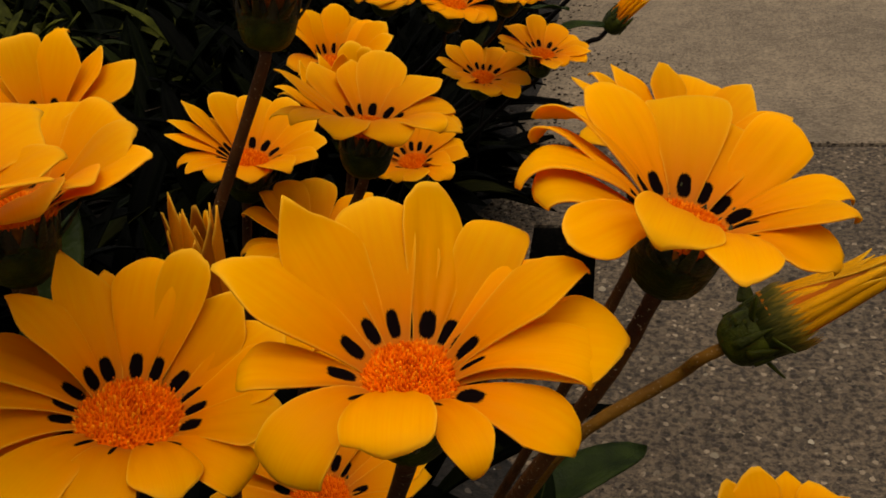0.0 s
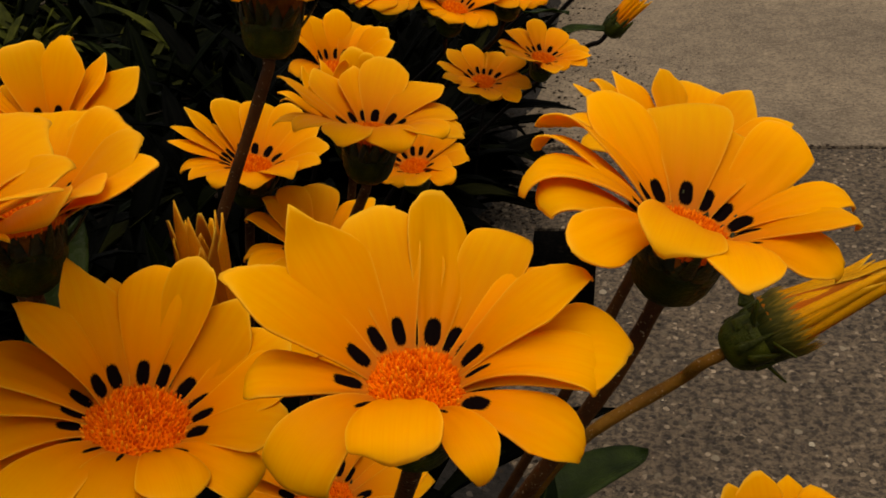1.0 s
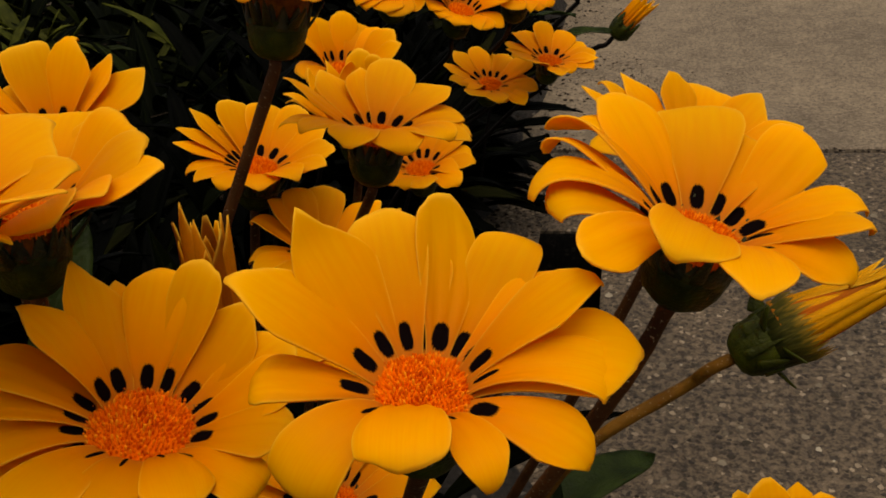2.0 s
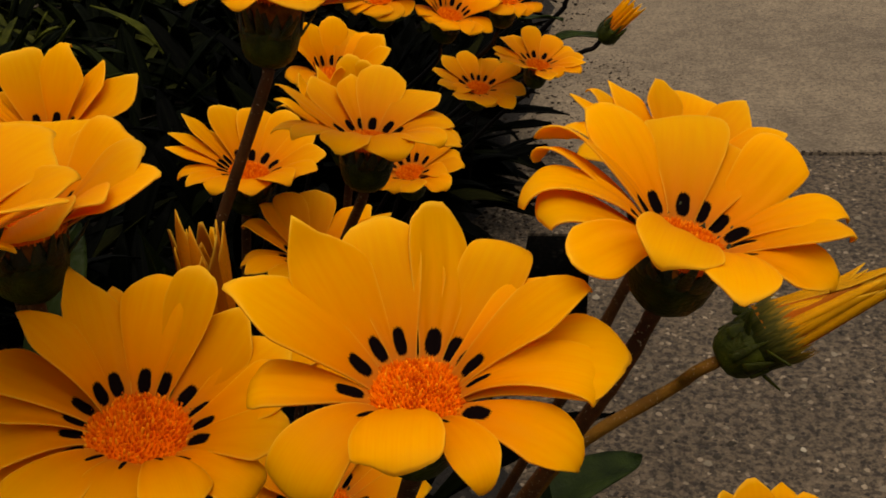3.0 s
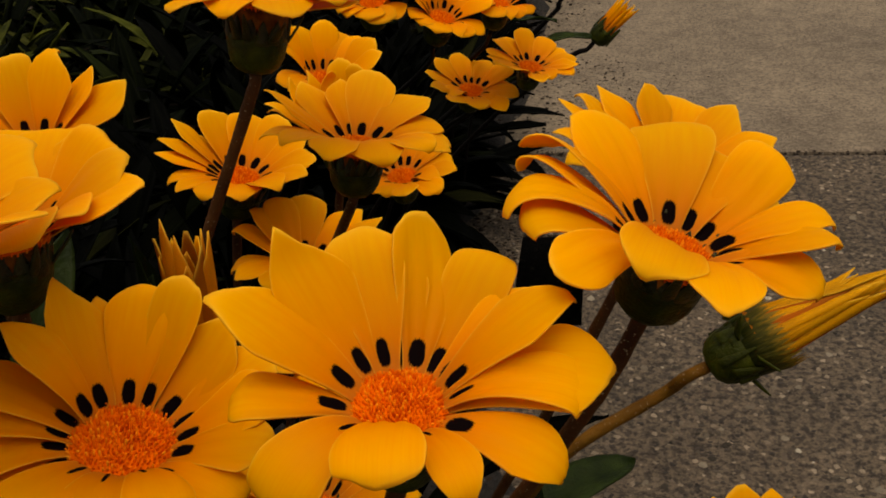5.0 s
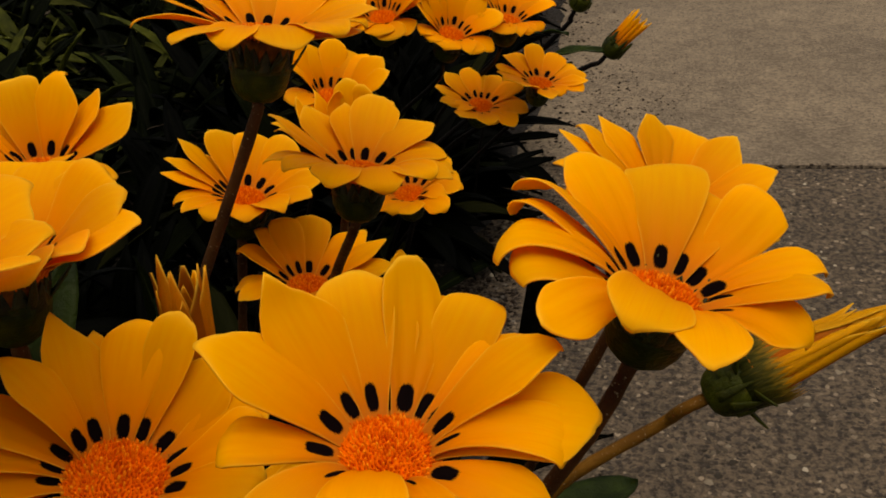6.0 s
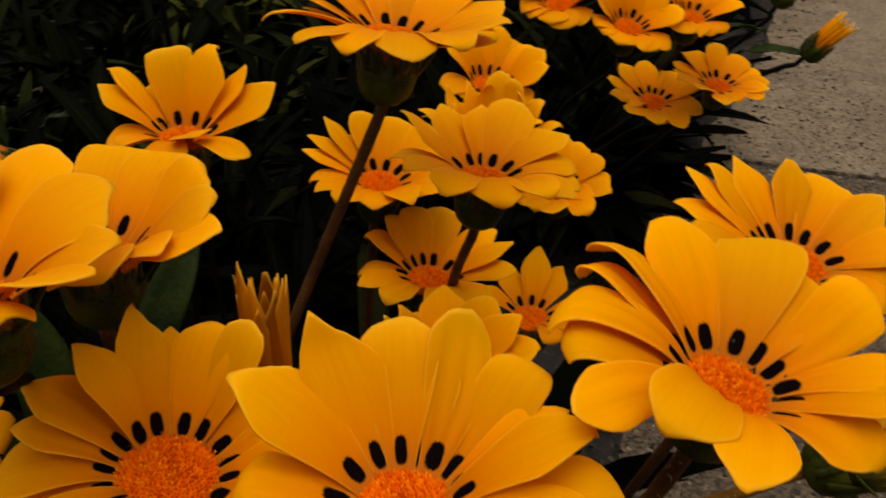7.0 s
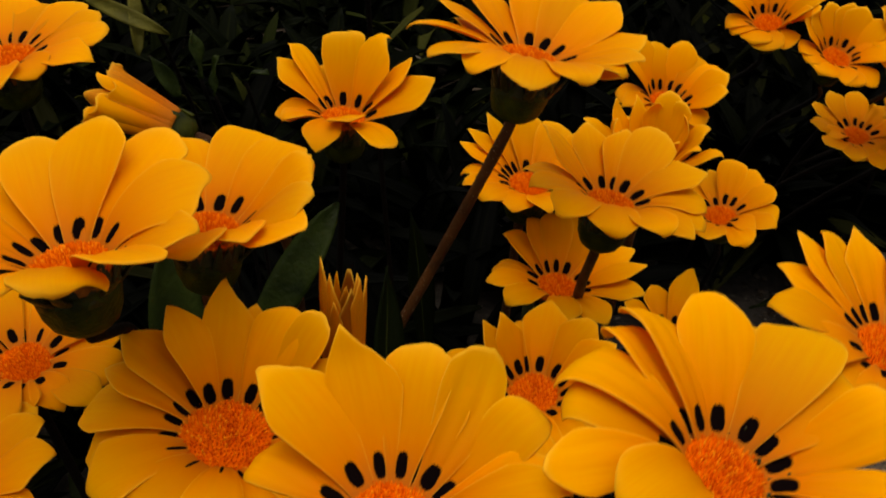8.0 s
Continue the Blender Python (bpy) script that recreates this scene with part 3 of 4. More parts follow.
def soil_bed():
    nx, ny = 90, 110
    verts, faces = [], []
    for j in range(ny):
        y = -0.5 + 3.5 * j / (ny - 1)
        for i in range(nx):
            q = (i / (nx - 1)) ** 0.6
            x = -1.5 + (edge_x(y) + 0.02 * noise.noise((y * 14, 3, 0)) + 0.022 * noise.noise((y * 45, 7, 0)) + 0.015 + 1.5) * q
            d = edge_x(y) + 0.03 - x
            z = 0.004 + 0.020 * min(1, max(0, d / 0.12)) + 0.008 * min(1, max(0, d / 0.03)) * noise.noise((x * 22, y * 22, 1)) - 0.012 * (i == nx - 1)
            verts.append((x, y, z))
    for j in range(ny - 1):
        for i in range(nx - 1):
            faces.append((j * nx + i, j * nx + i + 1, (j + 1) * nx + i + 1, (j + 1) * nx + i))
    return tagged(new("soil_bed", mesh_of("soil_bed", verts, faces, mat=SOIL)), "dark crumbly soil of the flower bed", "soil", kind="structure")


soil_bed()


def stones(name, places, label, mat, category):
    """Many small uneven stones in one mesh. places: x, y, z, size."""
    rnd = random.Random(len(places))
    verts, faces = [], []
    shape = [(1, 0, 0), (0.5, 0.87, 0), (-0.5, 0.87, 0), (-1, 0, 0), (-0.5, -0.87, 0), (0.5, -0.87, 0), (0.45, 0.3, 0.75), (-0.5, 0.25, 0.75), (0.0, -0.5, 0.75), (0, 0, -0.6)]
    skin = [(0, 1, 6), (1, 2, 7, 6), (2, 3, 7), (3, 4, 8, 7), (4, 5, 8), (5, 0, 6, 8), (6, 7, 8)] + [(b, a, 9) for a, b in zip(range(6), (1, 2, 3, 4, 5, 0))]
    for x, y, z, size in places:
        n, turn, flat, long = len(verts), rnd.uniform(0, 6.3), rnd.uniform(0.3, 0.7), rnd.uniform(0.7, 1.3)
        for a, b, c in shape:
            a, b, c = a * long * rnd.uniform(0.8, 1.2), b * rnd.uniform(0.8, 1.2), c * flat
            verts.append((x + size * (a * math.cos(turn) - b * math.sin(turn)), y + size * (a * math.sin(turn) + b * math.cos(turn)), z + size * c))
        faces += [tuple(n + k for k in face) for face in skin]
    return tagged(new(name, mesh_of(name, verts, faces, mat=mat, smooth=False)), label, category, kind="stuff")


rs = random.Random(4)
grit = []
for _ in range(900):  # crumbs spilled over the pavement beyond the bed
    x, y = rs.gauss(0.21, 0.045), rs.gauss(1.10, 0.10)
    if x > edge_x(y) - 0.01:
        grit.append((x, y, 0.0005, rs.choice([0.0005, 0.0007, 0.0009, 0.0011, 0.0016])))
for _ in range(1800):  # along the bed's edge
    y = rs.uniform(0.35, 1.7)
    x = edge_x(y) + rs.gauss(0.0, 0.035)
    grit.append((x, y, 0.0005 if x > edge_x(y) + 0.02 else 0.012 * min(1, (edge_x(y) + 0.04 - x) / 0.05) + 0.001, rs.choice([0.0007, 0.0009, 0.0012, 0.0017, 0.0026])))
for _ in range(800):  # soil trodden out over the concrete
    x, y = rs.gauss(0.085, 0.030), rs.gauss(0.90, 0.060)
    if x > edge_x(y):
        grit.append((x, y, 0.0004, rs.choice([0.0005, 0.0006, 0.0008, 0.0011, 0.0014])))
for _ in range(1500):  # crumbs in the nook between the stems
    x, y = rs.gauss(0.02, 0.030), rs.gauss(0.73, 0.060)
    grit.append((x, y, 0.0006 if x > edge_x(y) + 0.02 else 0.010, rs.choice([0.0006, 0.0008, 0.0011, 0.0015, 0.0022])))
for _ in range(500):  # dirt in the joint
    q = rs.uniform(-0.3, 1.0)
    p = Vector((jx, jy, 0)) + ju * q + jv * rs.gauss(0.0, 0.0035)
    grit.append((p.x, p.y, -0.001, rs.uniform(0.001, 0.003)))

def over_hole(p):
    d = Vector((p[0] - jx, p[1] - jy, 0))
    return -0.182 < d.dot(ju) < -0.120 and -0.317 < d.dot(jv) < -0.167


grit = [p for p in grit if not over_hole(p)]
stones("loose_grit", grit, "dark crumbs of soil and grit along the bed", GRIT, "grit")
pebbles = []
for _ in range(3200):
    x, y = rs.uniform(0.02, 0.62), rs.uniform(0.22, 1.0)
    back = (Vector((x - jx, y - jy, 0))).dot(jv)
    if back < -0.01 and x > edge_x(y) + 0.02 and not over_hole((x, y)):
        pebbles.append((x, y, -0.0004, rs.choice([0.0008, 0.001, 0.0012, 0.0014, 0.0017, 0.0020, 0.0026, 0.0036])))
stones("embedded_stones", pebbles, "pale and dark stones showing in the worn concrete", PEBBLE, "stones")


# ---- leaves ----
def leaf_data(length, half, droop, fold, seed, rows=9, cols=5):
    rnd = random.Random(seed)
    s, x = np.linspace(0, 1, rows), np.linspace(-1, 1, cols)
    w = half * np.maximum(np.sin(np.pi * np.clip(s, 0, 1) ** 1.35) ** 0.8, 0.16 * (1 - s)) + 0.0003
    el = np.radians(-droop * s)
    line = np.zeros((rows, 3))
    way = np.stack([np.cos(el), 0 * el, np.sin(el)], 1)
    line[1:] = np.cumsum((way[1:] + way[:-1]) / 2 * length / (rows - 1), 0)
    nor = np.stack([-np.sin(el), 0 * el, np.cos(el)], 1)
    top = line[:, None] + np.array([0, 1, 0])[None, None] * (w[:, None] * x[None])[..., None] + nor[:, None] * (fold * w[:, None] * np.abs(x[None]) + 0.0012 * np.sin(9 * s[:, None] + seed) * x[None])[..., None]
    uvs = np.stack([np.repeat(x[None], rows, 0), np.repeat(s[:, None] * 5, cols, 1)], -1).reshape(-1, 2)
    return sheet(rows, cols, top, np.repeat(nor[:, None], cols, 1), 0.0007, uvs)


LEAVES = [leaf_data(0.085 + 0.012 * (n % 4), 0.0050 + 0.0012 * (n % 3), 20 + 17 * (n % 5), 0.25 + 0.1 * (n % 3), n) for n in range(10)]
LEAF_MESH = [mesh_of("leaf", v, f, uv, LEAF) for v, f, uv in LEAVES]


def rosette_turns(rnd, count, rise=1.0):
    for k in range(count):
        yield pose(0, 0, 0.004 * k / count, 0, 0, k * 137.5 + rnd.uniform(-20, 20)) @ pose(0.004, 0, 0, rnd.uniform(-35, 35), -rnd.uniform(25, 80) * rise, 0) @ Matrix.Scale(rnd.uniform(0.75, 1.25), 4)


def rosette(at, count, seed, lift=1.0):
    rnd = random.Random(seed)
    ob = thing("leaf_rosette", at, "tuft of narrow dark green gazania leaves in the bed, coloured as if in shade", "plant", "gazania leaf tufts")
    for m in rosette_turns(rnd, count):
        part("leaf", rnd.choice(LEAF_MESH), ob, m=Matrix.Scale(lift, 4) @ m)
    return ob


rl = random.Random(11)
near_tufts, far_tufts = [], []
y = 0.18
while y < 2.6:
    x = edge_x(y) - 0.05
    while x > -1.35:
        p = (x + rl.uniform(-0.03, 0.03), y + rl.uniform(-0.03, 0.03), 0.02)
        if p[0] < edge_x(p[1]) - (0.055 if p[1] > 0.84 else 0.13 if p[1] > 0.5 else 0.07):
            (near_tufts if y < 0.62 and x > -0.35 else far_tufts).append(p)
        x -= 0.085
    y += 0.085
for _ in range(150):  # the rest of the bed
    side = rl.choice([0, 1, 1])
    far_tufts.append((rl.uniform(-1.45, -0.25), rl.uniform(-0.45, 0.2), 0.02) if side else (rl.uniform(-1.45, 0.3), rl.uniform(2.55, 2.95), 0.02))
for _ in range(34):  # low tufts along the bed's edge
    y = rl.uniform(0.80, 1.06)
    far_tufts.append((edge_x(y) - rl.uniform(0.030, 0.12), y, 0.006))
for n, p in enumerate(near_tufts[:24]):
    rosette(p, 12, n, 1.2)
far_tufts += near_tufts[24:]


FRESH_MESH = [mesh_of("leaf", v, f, uv, LEAF_OLIVE) for v, f, uv in LEAVES]
for n, p in enumerate([(-0.50, 1.17, 0.05), (-0.43, 1.12, 0.05), (-0.48, 1.25, 0.05), (-0.27, 1.20, 0.03), (-0.57, 1.26, 0.05)]):
    rf = random.Random(70 + n)
    tuft = thing("leaf_rosette", p, "tuft of fresh olive green gazania leaves deep in the bed", "plant", "gazania leaf tufts")
    for m in rosette_turns(rf, 11):
        part("leaf", rf.choice(FRESH_MESH), tuft, m=Matrix.Scale(1.05, 4) @ m)


def foliage(tufts, mat, label):
    verts, faces, uvs, count = [], [], [], 0
    for n, p in enumerate(tufts):
        rnd = random.Random(900 + n)
        for m in rosette_turns(rnd, 16):
            v, f, uv = rnd.choice(LEAVES)
            a = np.array(Matrix.Translation(p) @ Matrix.Scale(1.25, 4) @ m)
            verts.append(v @ a[:3, :3].T + a[:3, 3])
            faces.append(np.array(f) + count)
            uvs.append(uv)
            count += len(v)
    me = mesh_of("foliage", np.concatenate(verts), np.concatenate(faces).tolist(), np.concatenate(uvs), mat)
    return tagged(new("foliage", me), label, "foliage", kind="stuff")


# tufts that get the less shaded copy of the leaf colour
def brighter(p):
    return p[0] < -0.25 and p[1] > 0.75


foliage([p for p in far_tufts if not brighter(p)], LEAF, "dense dark green gazania foliage filling the bed, coloured as if in shade")
foliage([p for p in far_tufts if brighter(p)], LEAF_MID, "grey-green gazania foliage deep in the bed, coloured as in lighter shade")
rt = random.Random(8)
verts, faces = [], []
for _ in range(260):  # dry stalks and chips of mulch among the tufts
    p = Vector((rt.uniform(-0.9, -0.15), rt.uniform(0.8, 1.9), rt.uniform(0.03, 0.09)))
    q = p + Vector((rt.uniform(-0.04, 0.04), rt.uniform(-0.04, 0.04), rt.uniform(-0.015, 0.015)))
    e = Vector((0, 0, rt.uniform(0.0008, 0.002)))
    f = (q - p).cross(e).normalized() * e.length
    n = len(verts)
    verts += [p - e, p + f, p + e, p - f, q - e * 0.5, q + f * 0.5, q + e * 0.5, q - f * 0.5]
    faces += [(n, n + 1, n + 5, n + 4), (n + 1, n + 2, n + 6, n + 5), (n + 2, n + 3, n + 7, n + 6), (n + 3, n, n + 4, n + 7), (n + 3, n + 2, n + 1, n), (n + 4, n + 5, n + 6, n + 7)]
tagged(new("dry_stalks", mesh_of("dry_stalks", verts, faces, mat=GRIT, smooth=False)), "dry stalks and mulch chips between the leaf tufts", "mulch", kind="stuff")


def single_leaf(base, tip, half, label, sag=0.15, roll=0.0, stalk=None, mat=None):
    """One leaf from its foot to its tip."""
    base, tip = Vector(base), Vector(tip)
    way = tip - base
    v, f, uv = leaf_data(way.length * 1.03, half, 30 * sag / 0.15, 0.3, 5, 13, 7)
    ob = new("leaf", mesh_of("leaf", v, f, uv, mat or LEAF_FRESH))
    ob.matrix_world = Matrix.Translation(base) @ way.to_track_quat("X", "Z").to_matrix().to_4x4() @ pose(0, 0, 0, roll, -14 * sag / 0.15, 0)
    ob.name = "gazania_leaf"
    if stalk:
        foot = Vector(stalk)
        me = tube_mesh([base, (base + foot) / 2 + Vector((-0.01, 0.02, 0.03)), foot], 0.0010, 0.0014, STEM_SHADED, 6, 14)
        stem = part("stalk", me, ob, "thin dark leaf stalk")
        stem.matrix_parent_inverse = ob.matrix_world.inverted()
    return tagged(ob, label, "leaf", "single gazania leaves")


single_leaf((0.012, 0.320, 0.135), (0.0830, 0.362, 0.140), 0.0118, "broad dark green leaf reaching over the pavement", mat=LEAF_BROAD)
single_leaf((-0.132, 0.250, 0.262), (-0.1095, 0.2915, 0.314), 0.0072, "upright dark green leaf beside a flower", 0.05, 35, mat=LEAF_BROAD)
single_leaf((-0.128, 0.215, 0.255), (-0.142, 0.243, 0.320), 0.0090, "upright dark green leaf beside a flower", 0.05, 40, mat=LEAF_BROAD)
single_leaf((-0.3200, 0.3820, 0.3390), (-0.2690, 0.3887, 0.3136), 0.0036, "pale olive leaf blade arching over the bed", 0.08, 60, (-0.36, 0.47, 0.02), LEAF_PALE)
single_leaf((-0.2900, 0.4000, 0.3420), (-0.2800, 0.3880, 0.3080), 0.0034, "pale olive leaf blade arching over the bed", 0.08, -20, (-0.33, 0.50, 0.02), LEAF_PALE)
single_leaf((-0.2719, 0.3841, 0.3092), (-0.2620, 0.3860, 0.2880), 0.0042, "olive green leaf hanging in the bed", 0.10, 30, (-0.31, 0.46, 0.02), LEAF_BROAD)
single_leaf((-0.2811, 0.4283, 0.2780), (-0.2870, 0.4361, 0.3005), 0.0040, "olive green leaf standing in the bed", 0.06, 50, (-0.30, 0.48, 0.02), LEAF_BROAD)
single_leaf((-0.2721, 0.4274, 0.2700), (-0.2755, 0.4347, 0.2894), 0.0036, "olive green leaf standing in the bed", 0.06, -50, (-0.29, 0.48, 0.02), LEAF_BROAD)
single_leaf((-0.2574, 0.4356, 0.2780), (-0.2330, 0.4200, 0.2930), 0.0030, "olive green leaf standing in the bed", 0.10, 20, (-0.28, 0.49, 0.02), LEAF_BROAD)
single_leaf((0.018, 0.292, 0.135), (0.040, 0.330, 0.160), 0.0055, "small green leaf beside a stem", 0.10, 30)
single_leaf((-0.02, 0.70, 0.03), (0.045, 0.745, 0.035), 0.0070, "dark green leaf lying over the soil", 0.10, 15)
single_leaf((-0.03, 0.83, 0.05), (0.055, 0.88, 0.030), 0.0075, "dark green leaf lying over the soil", 0.12, -15)
single_leaf((-0.07, 0.235, 0.245), (-0.078, 0.285, 0.300), 0.0055, "narrow dark leaf standing between the stems", 0.08, 60)
single_leaf((-0.10, 0.33, 0.20), (-0.095, 0.345, 0.285), 0.0050, "narrow dark leaf standing between the stems", 0.08, 80)

single_leaf((0.0955, 0.780, 0.196), (0.1330, 0.760, 0.203), 0.0060, "dark green leaf beside a bud stalk", 0.08, 10, (0.03, 0.84, 0.03), LEAF_BROAD)
single_leaf((0.0777, 0.800, 0.208), (0.1115, 0.790, 0.2085), 0.0050, "dark green leaf beside a bud stalk", 0.06, -15, (0.02, 0.86, 0.03), LEAF_BROAD)

# ---- flowers whose petals can be told apart ----
flower((-0.0074, 0.1431, 0.352), (0.086, -0.178), "large open yellow gazania with black spots and orange disc", [
    (152, 38, 33, 34.3, 8.8, 20, "oval", 5, 8, 0.35), (125, 31, 50, 35.2, 8.5, 13, "point", 56, -20, 0.36), (104, 35, 38, 30.8, 7.3, -2, "blunt", -32, -4, -0.19), (72, 29, 32, 33.7, 6.6, 26, "blunt", 12, 36, 0.0),
    (55, 17, 43, 32.0, 6.6, 6, "blunt", -60, -1, -0.15), (21, 49, 17, 35.6, 6.5, 0, "point", -88, -2, 0.13), (6, 37, -8, 33.9, 9.0, -8, "round", -38, 12, 0.25), (1, 55, -26, 30.9, 5.6, -15, "square", -27, 6, 0.04),
    (327, 41, -55, 31.1, 7.0, 17, "point", -68, 9, 0.04), (293, 63, -30, 26.8, 4.6, -2, "oval", -99, 1, -0.21), (252, 81, -16, 27.4, 7.5, 18, "blunt", -4, 15, -0.09), (217, 55, -59, 27.7, 6.7, 14, "square", -20, -3, -0.02),
    (182, 34, -4, 27.0, 5.6, -4, "blunt", -110, 6, 0.0), (88, 27, 30, 28.0, 5.6, 0, "oval", 0, 0, 0.0), (38, 30, 16, 29.0, 5.6, 0, "oval", -20, 0, 0.0)], root=(-0.06, 0.22, 0.05), mids=[(-0.022, 0.168, 0.28), (-0.04, 0.19, 0.18)], seed=1, fill=False, tuck=2, wide=1.0)
flower((-0.0647, 0.1667, 0.3303), (0.304, -0.130), "large open deep yellow gazania with a broad orange disc", [
    (125, 41, 33, 34.1, 7.6, -4, "point", -16, 6, 0.45), (97, 42, 50, 30.7, 7.2, -10, "round", -18, -2, -0.20), (77, 36, 64, 32.5, 5.4, 0, "blunt", -19, 2, 0.16), (148, 59, 11, 31.1, 6.0, 10, "oval", 3, 9, 0.0),
    (52, 25, 62, 29.3, 7.6, 5, "oval"), (30, 27, 44, 29.6, 8.0, 4, "round"), (163, 33, -5, 31.7, 8.0, 9, "oval"), (178, 28, -10, 29.0, 7.3, 4, "oval"),
    (193, 24, -44, 32.7, 8.0, 4, "round"), (211, 21, -59, 30.1, 8.0, 3, "round"), (234, 45, -50, 30.0, 8.2, 0, "round"), (262, 56, -63, 30.0, 9.0, 0, "round"),
    (297, 62, -14, 25.4, 6.9, -8, "round", 5, 0, -0.02), (318, 46, -10, 27.0, 6.2, 18, "blunt", -53, 2, 0.04), (348, 43, 18, 27.1, 7.0, 0, "round"), (12, 34, 44, 29.0, 7.0, 4, "round", -150, 8, 0.0), (112, 30, 38, 28.0, 5.6, 0, "oval", 0, 0, 0.0), (87, 28, 44, 28.0, 5.6, 0, "oval", 0, 0, 0.0)],
    base=0.007, root=(-0.12, 0.22, 0.05), mids=[(-0.09, 0.19, 0.25)], seed=2, fill=False, disc=0.0116, tuck=2, wide=1.0)
flower((0.0459, 0.1732, 0.3599), (0.342, -0.062), "open yellow gazania leaning out over the pavement", [
    (115, 36, 16, 35.0, 8.6, 10, "oval", -24, -8, 0.27), (136, 41, 2, 34.5, 6.6, 21, "blunt", -85, 30, 0.0), (150, 32, 6, 32.0, 5.6, 9, "blunt", -70, 20, 0.0), (174, 49, -28, 34.4, 7.0, 4, "square", -70, 12, -0.05),
    (192, 36, -8, 30.0, 6.6, -12, "square", -60, 0, 0.0), (214, 44, -35, 33.9, 6.2, 10, "round", 70, -18, 0.16), (238, 74, -28, 31.8, 8.2, 11, "round", 18, -5, -0.35), (271, 64, -21, 31.9, 7.4, -9, "round", -4, 6, -0.11),
    (14, 46, 8, 33.5, 4.8, -8, "oval", -70, 8, 0.0), (356, 42, 20, 30.4, 6.2, -2, "oval", -58, -8, 0.0), (335, 51, -29, 26.8, 7.6, -2, "oval", -7, 14, 0.45), (84, 46, 5, 35.1, 8.9, 0, "blunt", -21, -20, -0.19),
    (62, 44, 8, 30.7, 7.5, -3, "blunt", -13, 2, 0.0), (42, 26, 63, 32.4, 7.0, -1, "blunt", -69, 12, -0.25), (100, 34, 16, 29.0, 6.0, 0, "oval", -10, 0, 0.0)],
    root=(-0.06, 0.33, 0.05), mids=[(0.0345, 0.1745, 0.3310), (0.0279, 0.1760, 0.3185), (0.0100, 0.1860, 0.2800), (-0.02, 0.23, 0.18)], seed=3, sink=0.001, fill=False, tuck=2, wide=1.0)
flower((0.0700, 0.2690, 0.3282), (0.263, -0.169), "open yellow gazania half hidden behind another flower", [
    (150, 25, 11, 34.0, 5.0, 0, "oval"), (138, 28, 17, 32.9, 4.8, 0, "oval"), (123, 28, 16, 31.6, 6.2, 0, "point"), (95, 29, 28, 30.8, 6.0, 0, "point"), (72, 26, 14, 29.8, 7.4, 0, "blunt"),
    (45, 30, 26, 30.6, 7.0, 0, "oval"), (18, 32, 20, 31.0, 6.2, -1, "oval"), (4, 29, -9, 29.8, 6.2, 0, "round"), (348, 30, -31, 28.9, 6.2, 1, "round"), (162, 25, -5, 31.1, 5.6, 0, "oval")],
    root=(-0.02, 0.36, 0.05), mids=[(0.046, 0.285, 0.255)], seed=4)
flower((-0.0902, 0.1567, 0.3781), (-0.117, 0.058), "large bright yellow gazania standing above its leaves", [
    (143, 30, 50, 32.3, 8.3, -4, "blunt", -3, 9, 0.05), (166, 22, 34, 31.0, 8.0, 1, "round", -10, 3, 0.0), (122, 43, 38, 36.5, 8.8, -20, "round", 10, -7, 0.0), (100, 46, 6, 36.5, 9.8, -16, "blunt", 34, 0, -0.19),
    (58, 58, -10, 31.0, 10.0, -20, "round", 24, 24, 0.30), (20, 36, 8, 27.0, 6.8, 0, "oval"), (341, 54, -12, 29.0, 7.9, 10, "blunt", 8, -22, 0.02), (313, 52, -8, 26.0, 8.6, 1, "blunt", -3, -20, 0.15),
    (282, 50, 0, 24.0, 7.6, 3, "round", -40), (250, 48, 12, 25.0, 7.6, 3, "round", -60), (220, 42, 24, 29.0, 7.8, 3, "round"), (192, 38, 28, 31.0, 7.8, 3, "round")],
    root=(-0.16, 0.24, 0.05), mids=[(-0.098, 0.176, 0.346), (-0.114, 0.200, 0.305), (-0.135, 0.225, 0.24)], stem_mat=STEM_SHADED, seed=5, sink=0.001, fill=False, cup_size=1.1, tuck=2)
flower((-0.0902, 0.2000, 0.3619), (0.039, 0.121), "yellow gazania seen from its side, petals raised", [
    (112, 33, 37, 33.9, 8.5, -22, "blunt", -30, 1, 0.0), (80, 50, 22, 31.0, 8.3, 2, "blunt", 2, -3, -0.07), (58, 42, 36, 28.5, 6.6, 0, "oval"), (35, 44, 47, 28.4, 8.1, 4, "blunt", -17, 12, 0.0),
    (6, 48, 29, 27.4, 7.2, 5, "blunt", -7, 25, 0.0), (349, 40, 14, 31.1, 8.5, 1, "oval", -5, 17, 0.05), (324, 54, 6, 26.0, 7.6, 0, "round", -20), (297, 55, -10, 27.5, 8.8, -3, "blunt", -8, 25, -0.20),
    (139, 32, 30, 31.0, 8.0, 3, "round"), (165, 40, 30, 29.0, 7.5, 0), (195, 40, 24, 28.0, 7.5, 0), (230, 42, 18, 27.0, 7.5, 0), (262, 46, 10, 26.0, 7.5, 0)],
    root=(-0.12, 0.26, 0.05), seed=6, fill=False)
